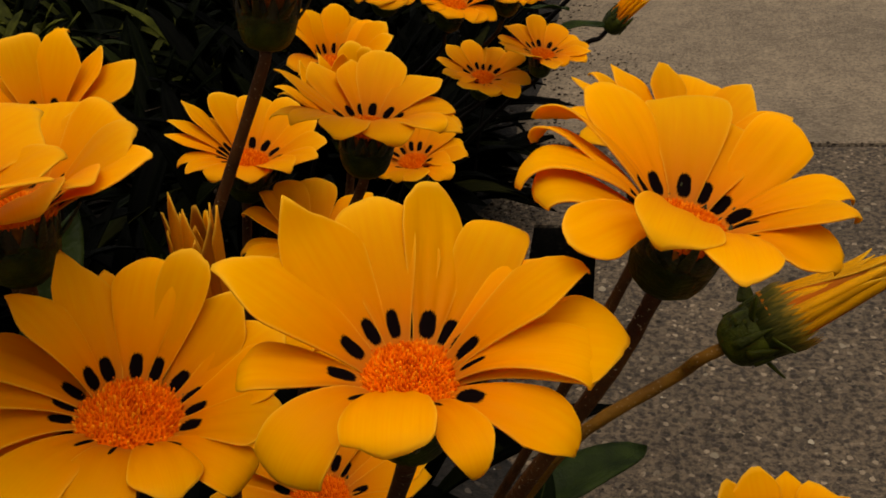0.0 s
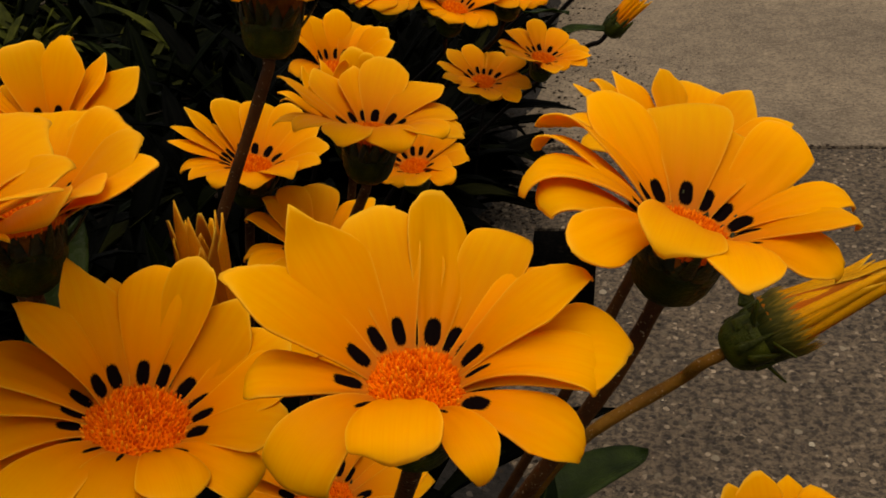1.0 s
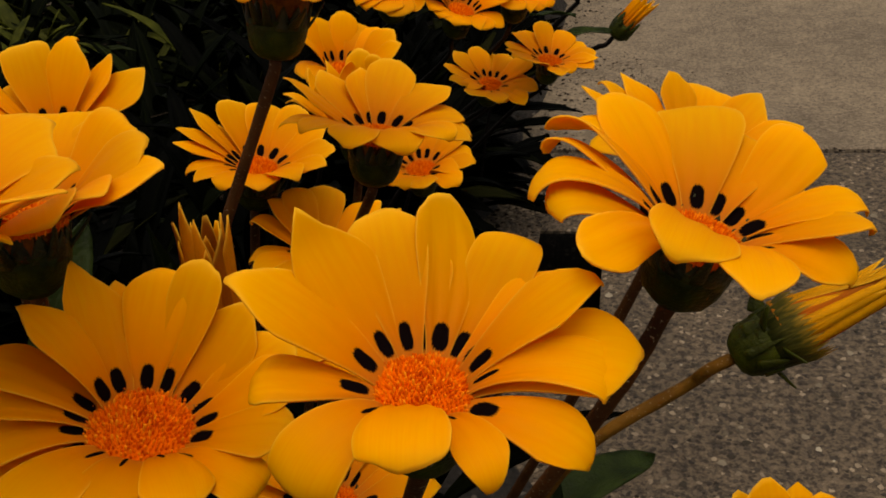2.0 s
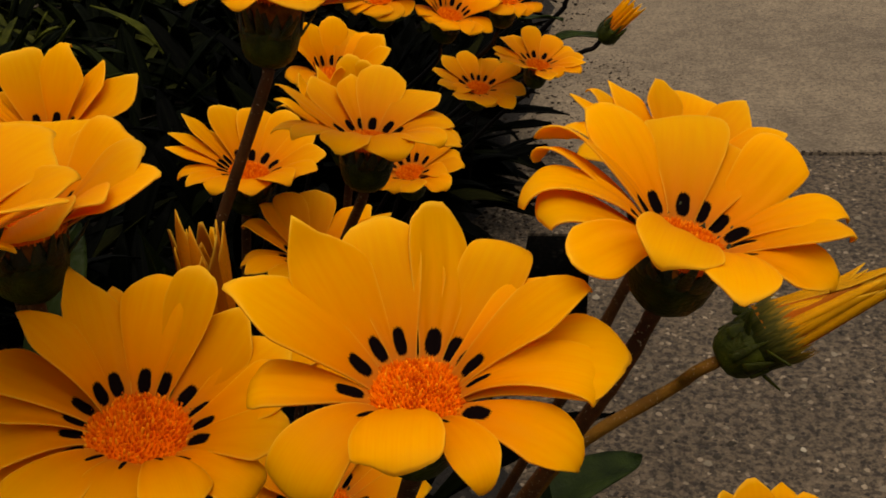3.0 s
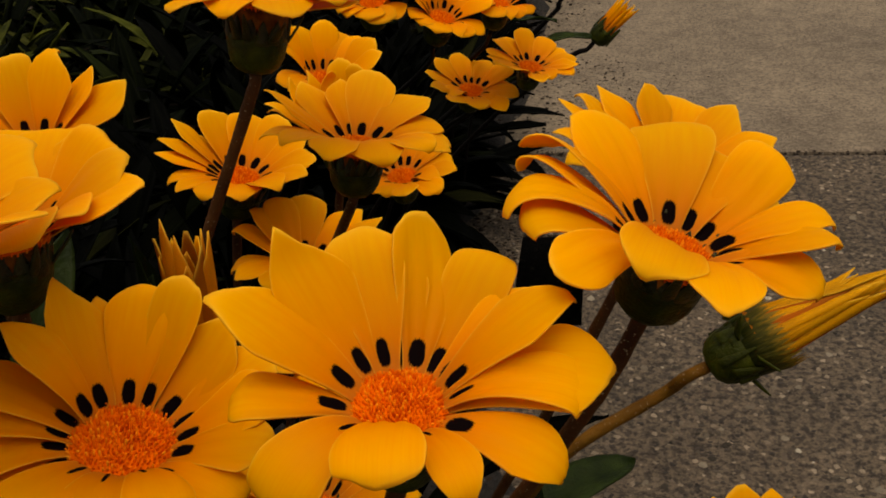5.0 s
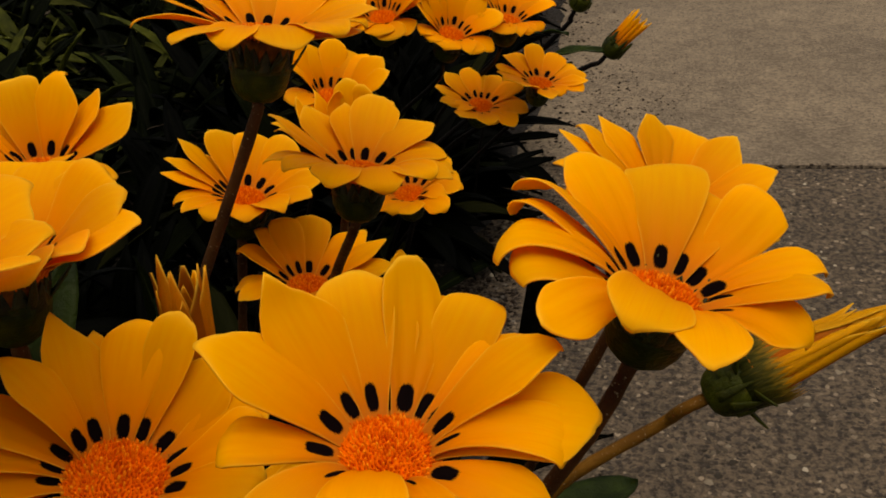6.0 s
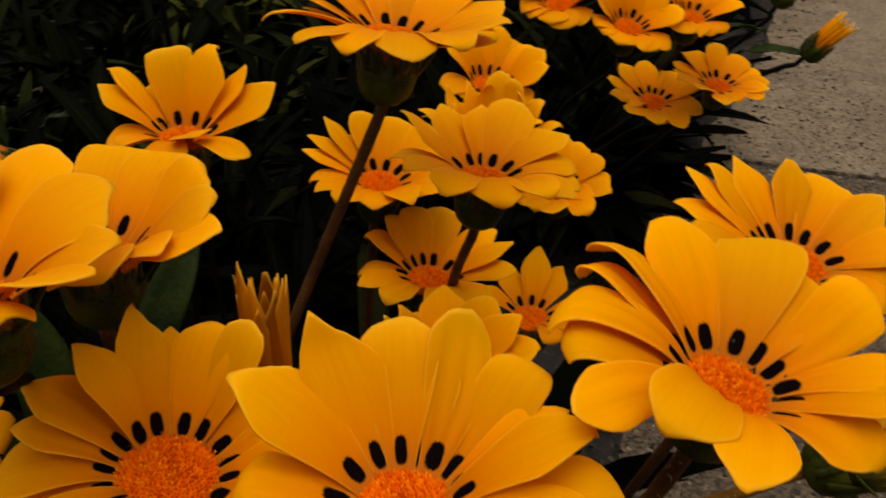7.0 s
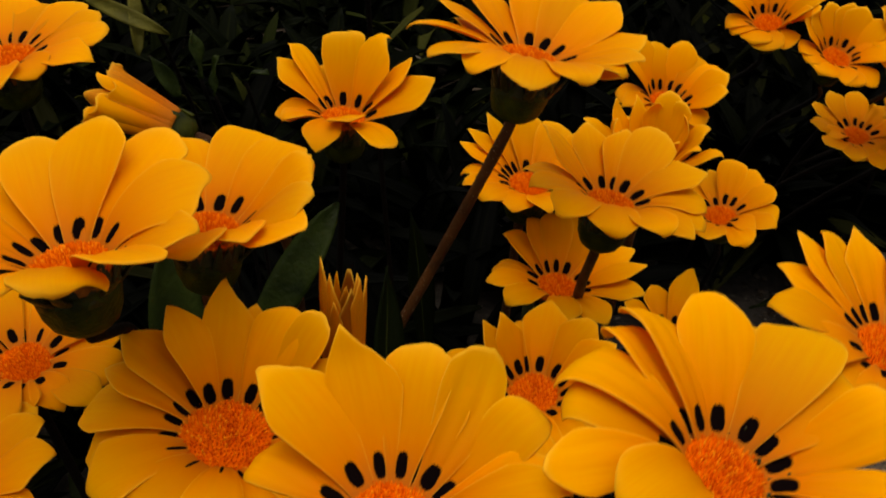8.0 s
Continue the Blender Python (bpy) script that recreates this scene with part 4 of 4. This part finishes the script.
flower((-0.0210, 0.3155, 0.3249), (0.197, 0.092), "open yellow gazania on a bare stem", [
    (164, 34, 22, 33.2, 6.0, 2, "point"), (129, 31, 24, 31.1, 8.6, 1, "oval"), (106, 36, 32, 29.5, 6.8, 0, "oval"), (86, 39, 39, 30.9, 7.8, -8, "blunt"), (52, 46, 4, 32.8, 7.0, -9, "oval"), (28, 44, -20, 31.1, 6.0, -3, "round"),
    (8, 36, -20, 29.5, 6.0, 3, "round"), (286, 69, -47, 27.7, 7.6, 1, "round"), (250, 56, -25, 29.6, 7.2, 2, "round"), (180, 31, -22, 29.3, 5.6, 1, "oval"), (320, 52, -10, 29.0, 7.2, -1, "round"), (215, 48, -20, 28, 6.5, 0, "round"), (345, 44, -20, 28, 6.0, 0, "round")],
    root=(-0.094, 0.455, 0.04), mids=[(-0.037, 0.339, 0.272), (-0.0607, 0.388, 0.18)], seed=7, base=0.005, fill=False, tuck=2)
flower((-0.0422, 0.2935, 0.3806), (0.199, 0.249), "flat open yellow gazania on a tall bare stem", [
    (203, 22, -15, 33.0, 6.2, 2, "oval"), (234, 24, -28, 29.5, 7.4, 3, "round"), (258, 40, -45, 27.4, 6.6, 1, "round"), (290, 43, -40, 28.5, 7.4, 2, "round"), (320, 42, -15, 27.8, 7.2, 0, "round"),
    (350, 35, 6, 28.3, 6.2, 0, "oval", -40), (32, 35, 26, 30.2, 7.6, 2, "round"), (66, 36, 50, 31.3, 7.8, 0, "round"), (92, 36, 50, 31.3, 7.8, 1, "blunt"), (118, 35, 49, 31.3, 7.8, 2, "round"), (151, 29, 26, 31.0, 7.4, 2, "round"), (178, 25, 10, 31.0, 7.0, 2, "oval"), (8, 35, 18, 29, 6.8, 0, "round")],
    spread=("flat", 13), root=(-0.165, 0.222, 0.04), mids=[(-0.0745, 0.290, 0.30), (-0.0965, 0.274, 0.25), (-0.1186, 0.258, 0.20)], seed=8, cup_size=1.0, fill=False, sink=0.0055)
flower((-0.1276, 0.3244, 0.3307), (0.024, 0.064), "half-closed yellow gazania with upright and drooping petals", [
    (120, 60, 65, 31.8, 7.5, -2, "square", -18, -9, 0.0), (72, 65, 61, 35.5, 8.2, -11, "point", -50, 23, 0.38), (155, 45, 39, 35.5, 5.3, 10, "round", 1, 15, 0.0), (172, 46, 21, 32.2, 7.4, -1, "oval", -1, -7, -0.07),
    (46, 44, 46, 31.0, 6.2, 1, "oval", 15, 0, 0.0), (24, 30, 34, 33.7, 8.4, 10, "oval", 14, 30, -0.09), (201, 37, -35, 22.0, 7.2, 4, "oval", 2, -19, -0.21), (278, 53, -62, 25.0, 6.8, 4, "oval", -9, 1, 0.0),
    (235, 46, -10, 22.0, 6.6, 0, "round", -20), (305, 52, 10, 22.0, 6.6, 0, "round"), (327, 38, -34, 29.0, 6.4, 13, "blunt", 15, -11, 0.0)],
    root=(-0.18, 0.36, 0.04), seed=9, stem_mat=STEM_SHADED, fill=False, base=0.005)
flower((-0.0485, 0.3464, 0.2640), (0.155, -0.008), "open yellow gazania low in the bed", [
    (161, 34, 26, 30.5, 5.4, 2, "oval", -130, 6, 0.0), (138, 38, 40, 31.5, 5.6, 2, "oval", -110, 10, 0.0), (118, 42, 40, 29.8, 6.2, 2, "blunt", -20, 0, 0.1), (94, 39, 37, 29.7, 7.2, -6, "blunt"), (56, 40, 11, 31.6, 7.0, -7, "oval"), (28, 38, 22, 32.9, 5.8, -2, "point"),
    (10, 34, 4, 30.8, 5.8, 1, "oval"), (178, 29, -41, 27.2, 4.6, 0, "round", -60), (245, 48, -18, 26.9, 6.6, 2, "round"), (292, 55, -20, 27.6, 6.6, 2, "round"), (212, 42, -25, 26, 6, 0, "round"), (328, 46, -15, 27, 6.4, 0, "round")],
    root=(-0.10, 0.40, 0.04), seed=10, base=0.005, fill=False)
flower((-0.0716, 0.3704, 0.2914), (0.236, -0.094), "open yellow gazania behind a tall stem", [
    (150, 31, 29, 32.1, 4.2, 3, "oval"), (121, 33, 41, 29.5, 6.6, 2, "blunt"), (166, 31, 16, 30.9, 4.2, 2, "oval"), (179, 31, 5, 29.2, 4.2, 1, "round"), (197, 34, -24, 26.3, 3.8, 1, "round", -60),
    (244, 48, -15, 25.8, 6.2, 2, "round"), (306, 56, 5, 27.9, 6.8, 0, "oval"), (91, 33, 41, 29.0, 7.0, 1, "blunt"), (60, 36, 40, 29, 7, 0, "blunt"), (30, 38, 35, 28, 6.5, 0, "oval"), (0, 42, 25, 28, 6.5, 0, "round"), (335, 48, 15, 27, 6.5, 0, "round"), (275, 55, -10, 24, 6.4, 0, "round"), (218, 40, -20, 25, 5.0, 0, "round")],
    root=(-0.12, 0.43, 0.04), seed=11, base=0.005, fill=False)
flower((-0.0110, 0.4649, 0.2413), (-0.05, -0.147), "open yellow gazania low in the bed", [
    (91, 33, 42, 27.7, 6.5, -1, "blunt"), (69, 31, 28, 26.4, 6.5, 0, "blunt"), (40, 30, 16, 26.1, 6.0, 0, "round"), (350, 30, -4, 24.9, 5.6, -2, "oval"),
    (310, 33, -9, 25.5, 6.0, -1, "round"), (275, 37, 10, 25.8, 6.0, -1, "round")], root=(-0.06, 0.56, 0.04), mids=[(-0.015, 0.49, 0.20)], stem_mat=STEM_SHADED, seed=12, base=0.005, size=0.85)
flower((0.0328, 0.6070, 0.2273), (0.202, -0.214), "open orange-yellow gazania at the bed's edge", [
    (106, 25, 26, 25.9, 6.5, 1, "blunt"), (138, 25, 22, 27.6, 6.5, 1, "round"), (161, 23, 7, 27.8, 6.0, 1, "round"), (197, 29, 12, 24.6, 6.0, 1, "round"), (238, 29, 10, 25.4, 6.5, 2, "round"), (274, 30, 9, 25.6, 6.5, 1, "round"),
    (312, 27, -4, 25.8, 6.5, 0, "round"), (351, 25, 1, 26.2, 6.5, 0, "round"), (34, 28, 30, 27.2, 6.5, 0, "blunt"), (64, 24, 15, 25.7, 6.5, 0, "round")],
    root=(-0.07, 0.74, 0.04), mids=[(0.015, 0.640, 0.19), (-0.025, 0.69, 0.13)], stem_mat=STEM_SHADED, seed=13, base=0.005, size=0.85)
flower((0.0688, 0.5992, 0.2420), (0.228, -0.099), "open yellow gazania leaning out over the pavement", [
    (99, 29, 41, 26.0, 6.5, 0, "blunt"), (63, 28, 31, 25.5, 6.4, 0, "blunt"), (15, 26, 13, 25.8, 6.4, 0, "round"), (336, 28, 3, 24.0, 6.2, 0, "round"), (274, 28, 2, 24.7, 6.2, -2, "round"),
    (204, 27, 9, 24.7, 6.2, 0, "round"), (141, 27, 22, 24.9, 6.4, -1, "blunt"), (240, 29, 18, 25.0, 6.2, -1, "round")], root=(-0.05, 0.76, 0.03), mids=[(0.050, 0.635, 0.20), (0.005, 0.69, 0.13)], stem_mat=STEM_SHADED, seed=14, base=0.005, size=0.85)

flower((-0.0256, 0.2650, 0.2815), (0.05, -0.12), "open orange-yellow gazania in the shade of larger flowers", [
    (168, 46, 70, 27.0, 5.2, 0, "point"), (146, 50, 70, 26.0, 5.2, 0, "point"), (103, 38, 38, 28.0, 7.4, -4, "oval"), (124, 34, 36, 22.0, 5.6, 0, "oval"), (66, 52, 38, 28.0, 7.2, -3, "oval"), (38, 52, 40, 28.0, 6.8, 0, "oval"),
    (84, 34, 26, 24.0, 6.0, 0, "oval"), (14, 45, 20, 28.0, 6.6, 0, "oval"), (350, 40, 0, 28.0, 6.6, 0, "round"), (322, 40, -10, 27.0, 6.6, 0, "round"), (295, 42, -20, 26.0, 6.6, 0, "round"), (268, 42, -20, 26.0, 6.6, 0, "round"), (240, 40, -10, 26.0, 6.6, 0, "round"), (212, 40, 0, 27.0, 6.6, 0, "round"), (190, 42, 15, 28.0, 6.2, 0, "oval")],
    root=(-0.06, 0.31, 0.04), seed=16, fill=False, tuck=2, stem_mat=STEM_SHADED, base=0.0055)
flower((-0.0181, 0.4171, 0.1996), (0.12, 0.02), "small yellow gazania with a few pointed petals low in the bed", [
    (95, 46, 46, 35.0, 7.4, -8, "point", 0, 6, 0.1), (66, 36, 30, 30.0, 7.6, 0, "point", 10, 0, 0.35), (24, 30, -6, 26.0, 7.0, 2, "point", -20, 8, 0.2), (128, 40, 24, 26.0, 6.4, 0, "oval", -20, 0, 0.0),
    (310, 48, -40, 20.0, 6.0, 0, "blunt", -40, 0, 0.0), (345, 44, -30, 20.0, 6.0, 0, "blunt", -50, 0, 0.0), (165, 40, 6, 24.0, 6.0, 0, "oval", -20, 0, 0.0)],
    root=(-0.07, 0.46, 0.04), seed=17, fill=False, tuck=2, base=0.005, cup_size=1.15, stem_mat=STEM_SHADED)
flower((-0.1225, 0.1300, 0.3180), (0.05, -0.05), "open yellow gazania low at the bed's near side", [
    (38, 40, 20, 27.0, 7.0, 0, "oval", -60, 10, 0.2), (12, 44, -20, 25.0, 5.2, 0, "oval", -70, -6, 0.0), (66, 36, 22, 27.0, 6.6, 0, "oval", -20, 0, 0.0)],
    root=(-0.17, 0.19, 0.05), seed=18, base=0.005, size=0.95, tuck=2, stem_mat=STEM_SHADED)

# ---- flowers farther off ----
FAR = [
    ((0.0165, 0.5720, 0.2850), (0.36, -0.22), "bowl", 14, 0.95, "open yellow gazania in the far part of the bed"),
    ((-0.0425, 0.4620, 0.2950), (0.30, -0.10), "bowl", 14, 0.95, "open yellow gazania in the far part of the bed"),
    ((-0.0205, 0.5780, 0.2955), (0.05, -0.25), "bowl", 14, 0.98, "open yellow gazania in the far part of the bed"),
    ((0.0500, 0.5900, 0.2850), (0.30, -0.10), "bowl", 14, 0.90, "open yellow gazania in the far part of the bed"),
    ((-0.0396, 0.2199, 0.2560), (0.05, -0.20), "open", 15, 0.95, "open yellow gazania below the larger flowers"),
    ((-0.2252, 0.2648, 0.3600), (0.0, -0.10), "open", 14, 1.10, "open yellow gazania deep in the bed"),
    ((-0.1345, 0.1712, 0.3250), (0.15, -0.15), "open", 14, 0.82, "open yellow gazania below a larger flower"),
    ((-0.1873, 0.4468, 0.3650), (0.0, 0.05), "flat", 14, 0.95, "open yellow gazania deep in the bed"),
    ((0.0785, 0.1800, 0.2540), (0.1, 0.0), "cupped", 13, 0.85, "yellow gazania low over the pavement"),
]
for n, (at, lean, kind, count, size, label) in enumerate(FAR):
    into_bed = (at[0] - 0.10, at[1] + 0.15, 0.03) if at[1] > 0.45 else None
    drop = [(at[0] - 0.008, at[1] + 0.03, at[2] - 0.035), (at[0] - 0.045, at[1] + 0.08, at[2] - 0.09)] if into_bed else []
    flower(at, lean, label, spread=(kind, count), size=size, root=into_bed, mids=drop, seed=20 + n, stem_mat=STEM_SHADED)


# ---- closed flowers and buds ----
def closed_flower(at, axis, label, count, length, girth, open_by, root, mids=(), calyx=1.0, seed=0, tired=True, bracts=10, pale=False, sleeve=0.0, half=0.0018, crumple=False):
    """A gazania with its petals rolled together into a brush. at: the calyx's mouth; axis: its way."""
    rnd = random.Random(seed)
    at, z, root = Vector(at), Vector(axis).normalized(), Vector(root)
    ob = thing("closed_gazania", root, label, "flower bud", "closed gazania flowers")
    turn = z.to_track_quat("Z", "Y").to_matrix().to_4x4()
    local = Matrix.Translation(at - root) @ turn
    for k in range(count):
        phi = k * 137.5 + rnd.uniform(-6, 6)
        outer = ((k * 0.618) % 1.0) ** 0.5
        ring = girth * (0.30 + 0.70 * outer)
        rise = 90 - open_by * outer + (rnd.uniform(-4, 4) if sleeve else rnd.uniform(-2, 2))
        me = petal_mesh(rise, rise + rnd.uniform(-3, 9) * (1 if sleeve else 0.3), length * rnd.uniform(0.72, 1.06), half * rnd.uniform(0.7, 1.3), rnd.uniform(-8, 8), ring, "blunt" if crumple else "point", rnd.uniform(-30, 20) if sleeve else rnd.uniform(-60, 60) if crumple else rnd.uniform(-8, 8), 1.2, 0.01, 17, 9, seed * 60 + k,
                        rnd.choice([PETAL, PETAL_TIRED, PETAL_TIRED] if crumple else [PETAL_STRIPED, PETAL_STRIPED, PETAL_STRIPED, PETAL_DRY] if sleeve else [PETAL, PETAL_TIRED, PETAL_TIRED, PETAL_DRY]) if tired else PETAL, 0.75, roll=rnd.uniform(-25, 25), apex=rnd.uniform(-0.5, 0.5), hook=1.0 if open_by > 10 else 0.15)
        part("petal", me, ob, m=local @ pose(0, 0, sleeve * 0.55 - 0.003, 0, 0, phi))
    if sleeve:
        v, f = lathe([(0.0082 * calyx, -0.004), (0.0092 * calyx, sleeve * 0.30), (0.0098 * calyx, sleeve * 0.55), (0.0101 * calyx, sleeve * 0.75), (0.0100 * calyx, sleeve * 0.9)], 76, 0.03, seed)
        v = [(x, y, z + (sleeve * rnd.uniform(0.05, 0.5) if k >= 4 * 76 and k % 2 else -sleeve * 0.15 if k >= 4 * 76 else 0.0)) for k, (x, y, z) in enumerate(v)]
        part("sleeve", mesh_of("sleeve", v, f[:-1], mat=SLEEVE), ob, "olive green sleeve with frayed rim", local)
        for k in range(5):
            part("bract", BRACT_MESH[3], ob, m=local @ pose(0, 0, 0, 0, 0, k * 72 + 250) @ pose(0.0090 * calyx, 0, rnd.uniform(-0.005, 0.002), rnd.uniform(-50, 50), rnd.uniform(-50, 10), 0) @ Matrix.Scale(1.0, 4))
    cup = part("calyx", CALYX_MESH[seed % 3], ob, "dark green calyx", local @ Matrix.Scale(calyx, 4))
    for k in range(bracts):
        phi = k * 360 / bracts + rnd.uniform(-8, 8)
        part("bract", BRACT_MESH[k % 3], cup, m=pose(0, 0, 0, 0, 0, phi) @ pose(0.0086, 0, rnd.uniform(-0.011, -0.002), 0, -rnd.uniform(70, 90), 0))
    foot = turn @ Vector((0, 0, -0.0122 * calyx))
    path = [at - root + foot, at - root + foot * 1.6] + [Vector(m) - root for m in mids] + [Vector((0, 0, 0))]
    part("stem", tube_mesh(path, 0.0018, 0.0022, STEM_PALE if pale else STEM if at.y < 0.6 else STEM_SHADED, seed=seed), ob, "hairy stem")
    return ob


closed_flower((0.0885, 0.2424, 0.2862), (0.85, 0.03, 0.41), "closed fading gazania with striped petals over the pavement", 46, 0.045, 0.0100, -13, (-0.06, 0.27, 0.05),
              mids=[(0.0665, 0.2475, 0.2685), (0.0385, 0.2430, 0.2545), (0.0245, 0.252, 0.228), (0.0, 0.275, 0.16)], calyx=1.02, seed=1, bracts=12, pale=True, sleeve=0.010, half=0.0020)
closed_flower((-0.0545, 0.2042, 0.3280), (0.03, 0.02, 1), "closed gazania with upright rolled brownish petals", 13, 0.038, 0.0062, -1, (-0.09, 0.25, 0.05), calyx=0.8, seed=2, half=0.0024)
closed_flower((0.150, 0.785, 0.200), (0.65, 0.1, 0.6), "closed yellow gazania bud at the bed's far edge", 22, 0.031, 0.0078, 4, (-0.05, 0.84, 0.05), [(0.128, 0.783, 0.184), (0.06, 0.79, 0.150)], calyx=1.1, seed=3, tired=False)
closed_flower((0.125, 0.80, 0.235), (0.45, 0.0, 0.8), "closed yellow gazania bud at the bed's far edge", 22, 0.029, 0.0072, 6, (-0.05, 0.86, 0.05), [(0.115, 0.80, 0.215), (0.06, 0.81, 0.160)], calyx=1.05, seed=4, tired=False)
closed_flower((-0.1640, 0.2715, 0.3450), (-0.86, -0.30, 0.34), "drooping closed gazania with wilted petals", 26, 0.028, 0.0070, 14, (-0.16, 0.33, 0.05),
              mids=[(-0.147, 0.282, 0.331), (-0.142, 0.303, 0.28)], calyx=0.80, seed=5, half=0.0040, crumple=True)
flower((-0.0345, 0.4080, 0.2890), (0.05, 0.05), "half-open gazania with crumpled petals", [
    (20, 45, 70, 30, 4.6, 10, "round", -70), (40, 55, 75, 28, 4.4, -12, "round", 70), (62, 58, 80, 31, 4.8, -10, "blunt", 30), (82, 60, 78, 33, 5.6, 6, "blunt", -20), (100, 58, 84, 29, 4.4, 14, "round", 60), (122, 50, 72, 31, 5.2, 12, "point", -30), (148, 40, 60, 32, 5.4, 0, "point", 30), (172, 34, 50, 31, 5.0, 14, "round", -70),
    (205, 45, 80, 27, 5.0, -12, "round", 60), (230, 55, 95, 25, 4.6, 10, "round", -70), (255, 55, 95, 23, 5.2, 6, "blunt", -60), (290, 52, 92, 24, 5.0, -9, "round", 60), (315, 50, 85, 26, 4.6, 12, "round", -70), (335, 42, 66, 29, 5.0, 9, "oval", -70), (2, 32, 42, 31, 5.0, 9, "oval", -90), (158, 28, 30, 30, 5.0, 9, "oval", -70)],
    root=(-0.08, 0.47, 0.05), seed=15, fill=False, base=0.005, size=0.9)
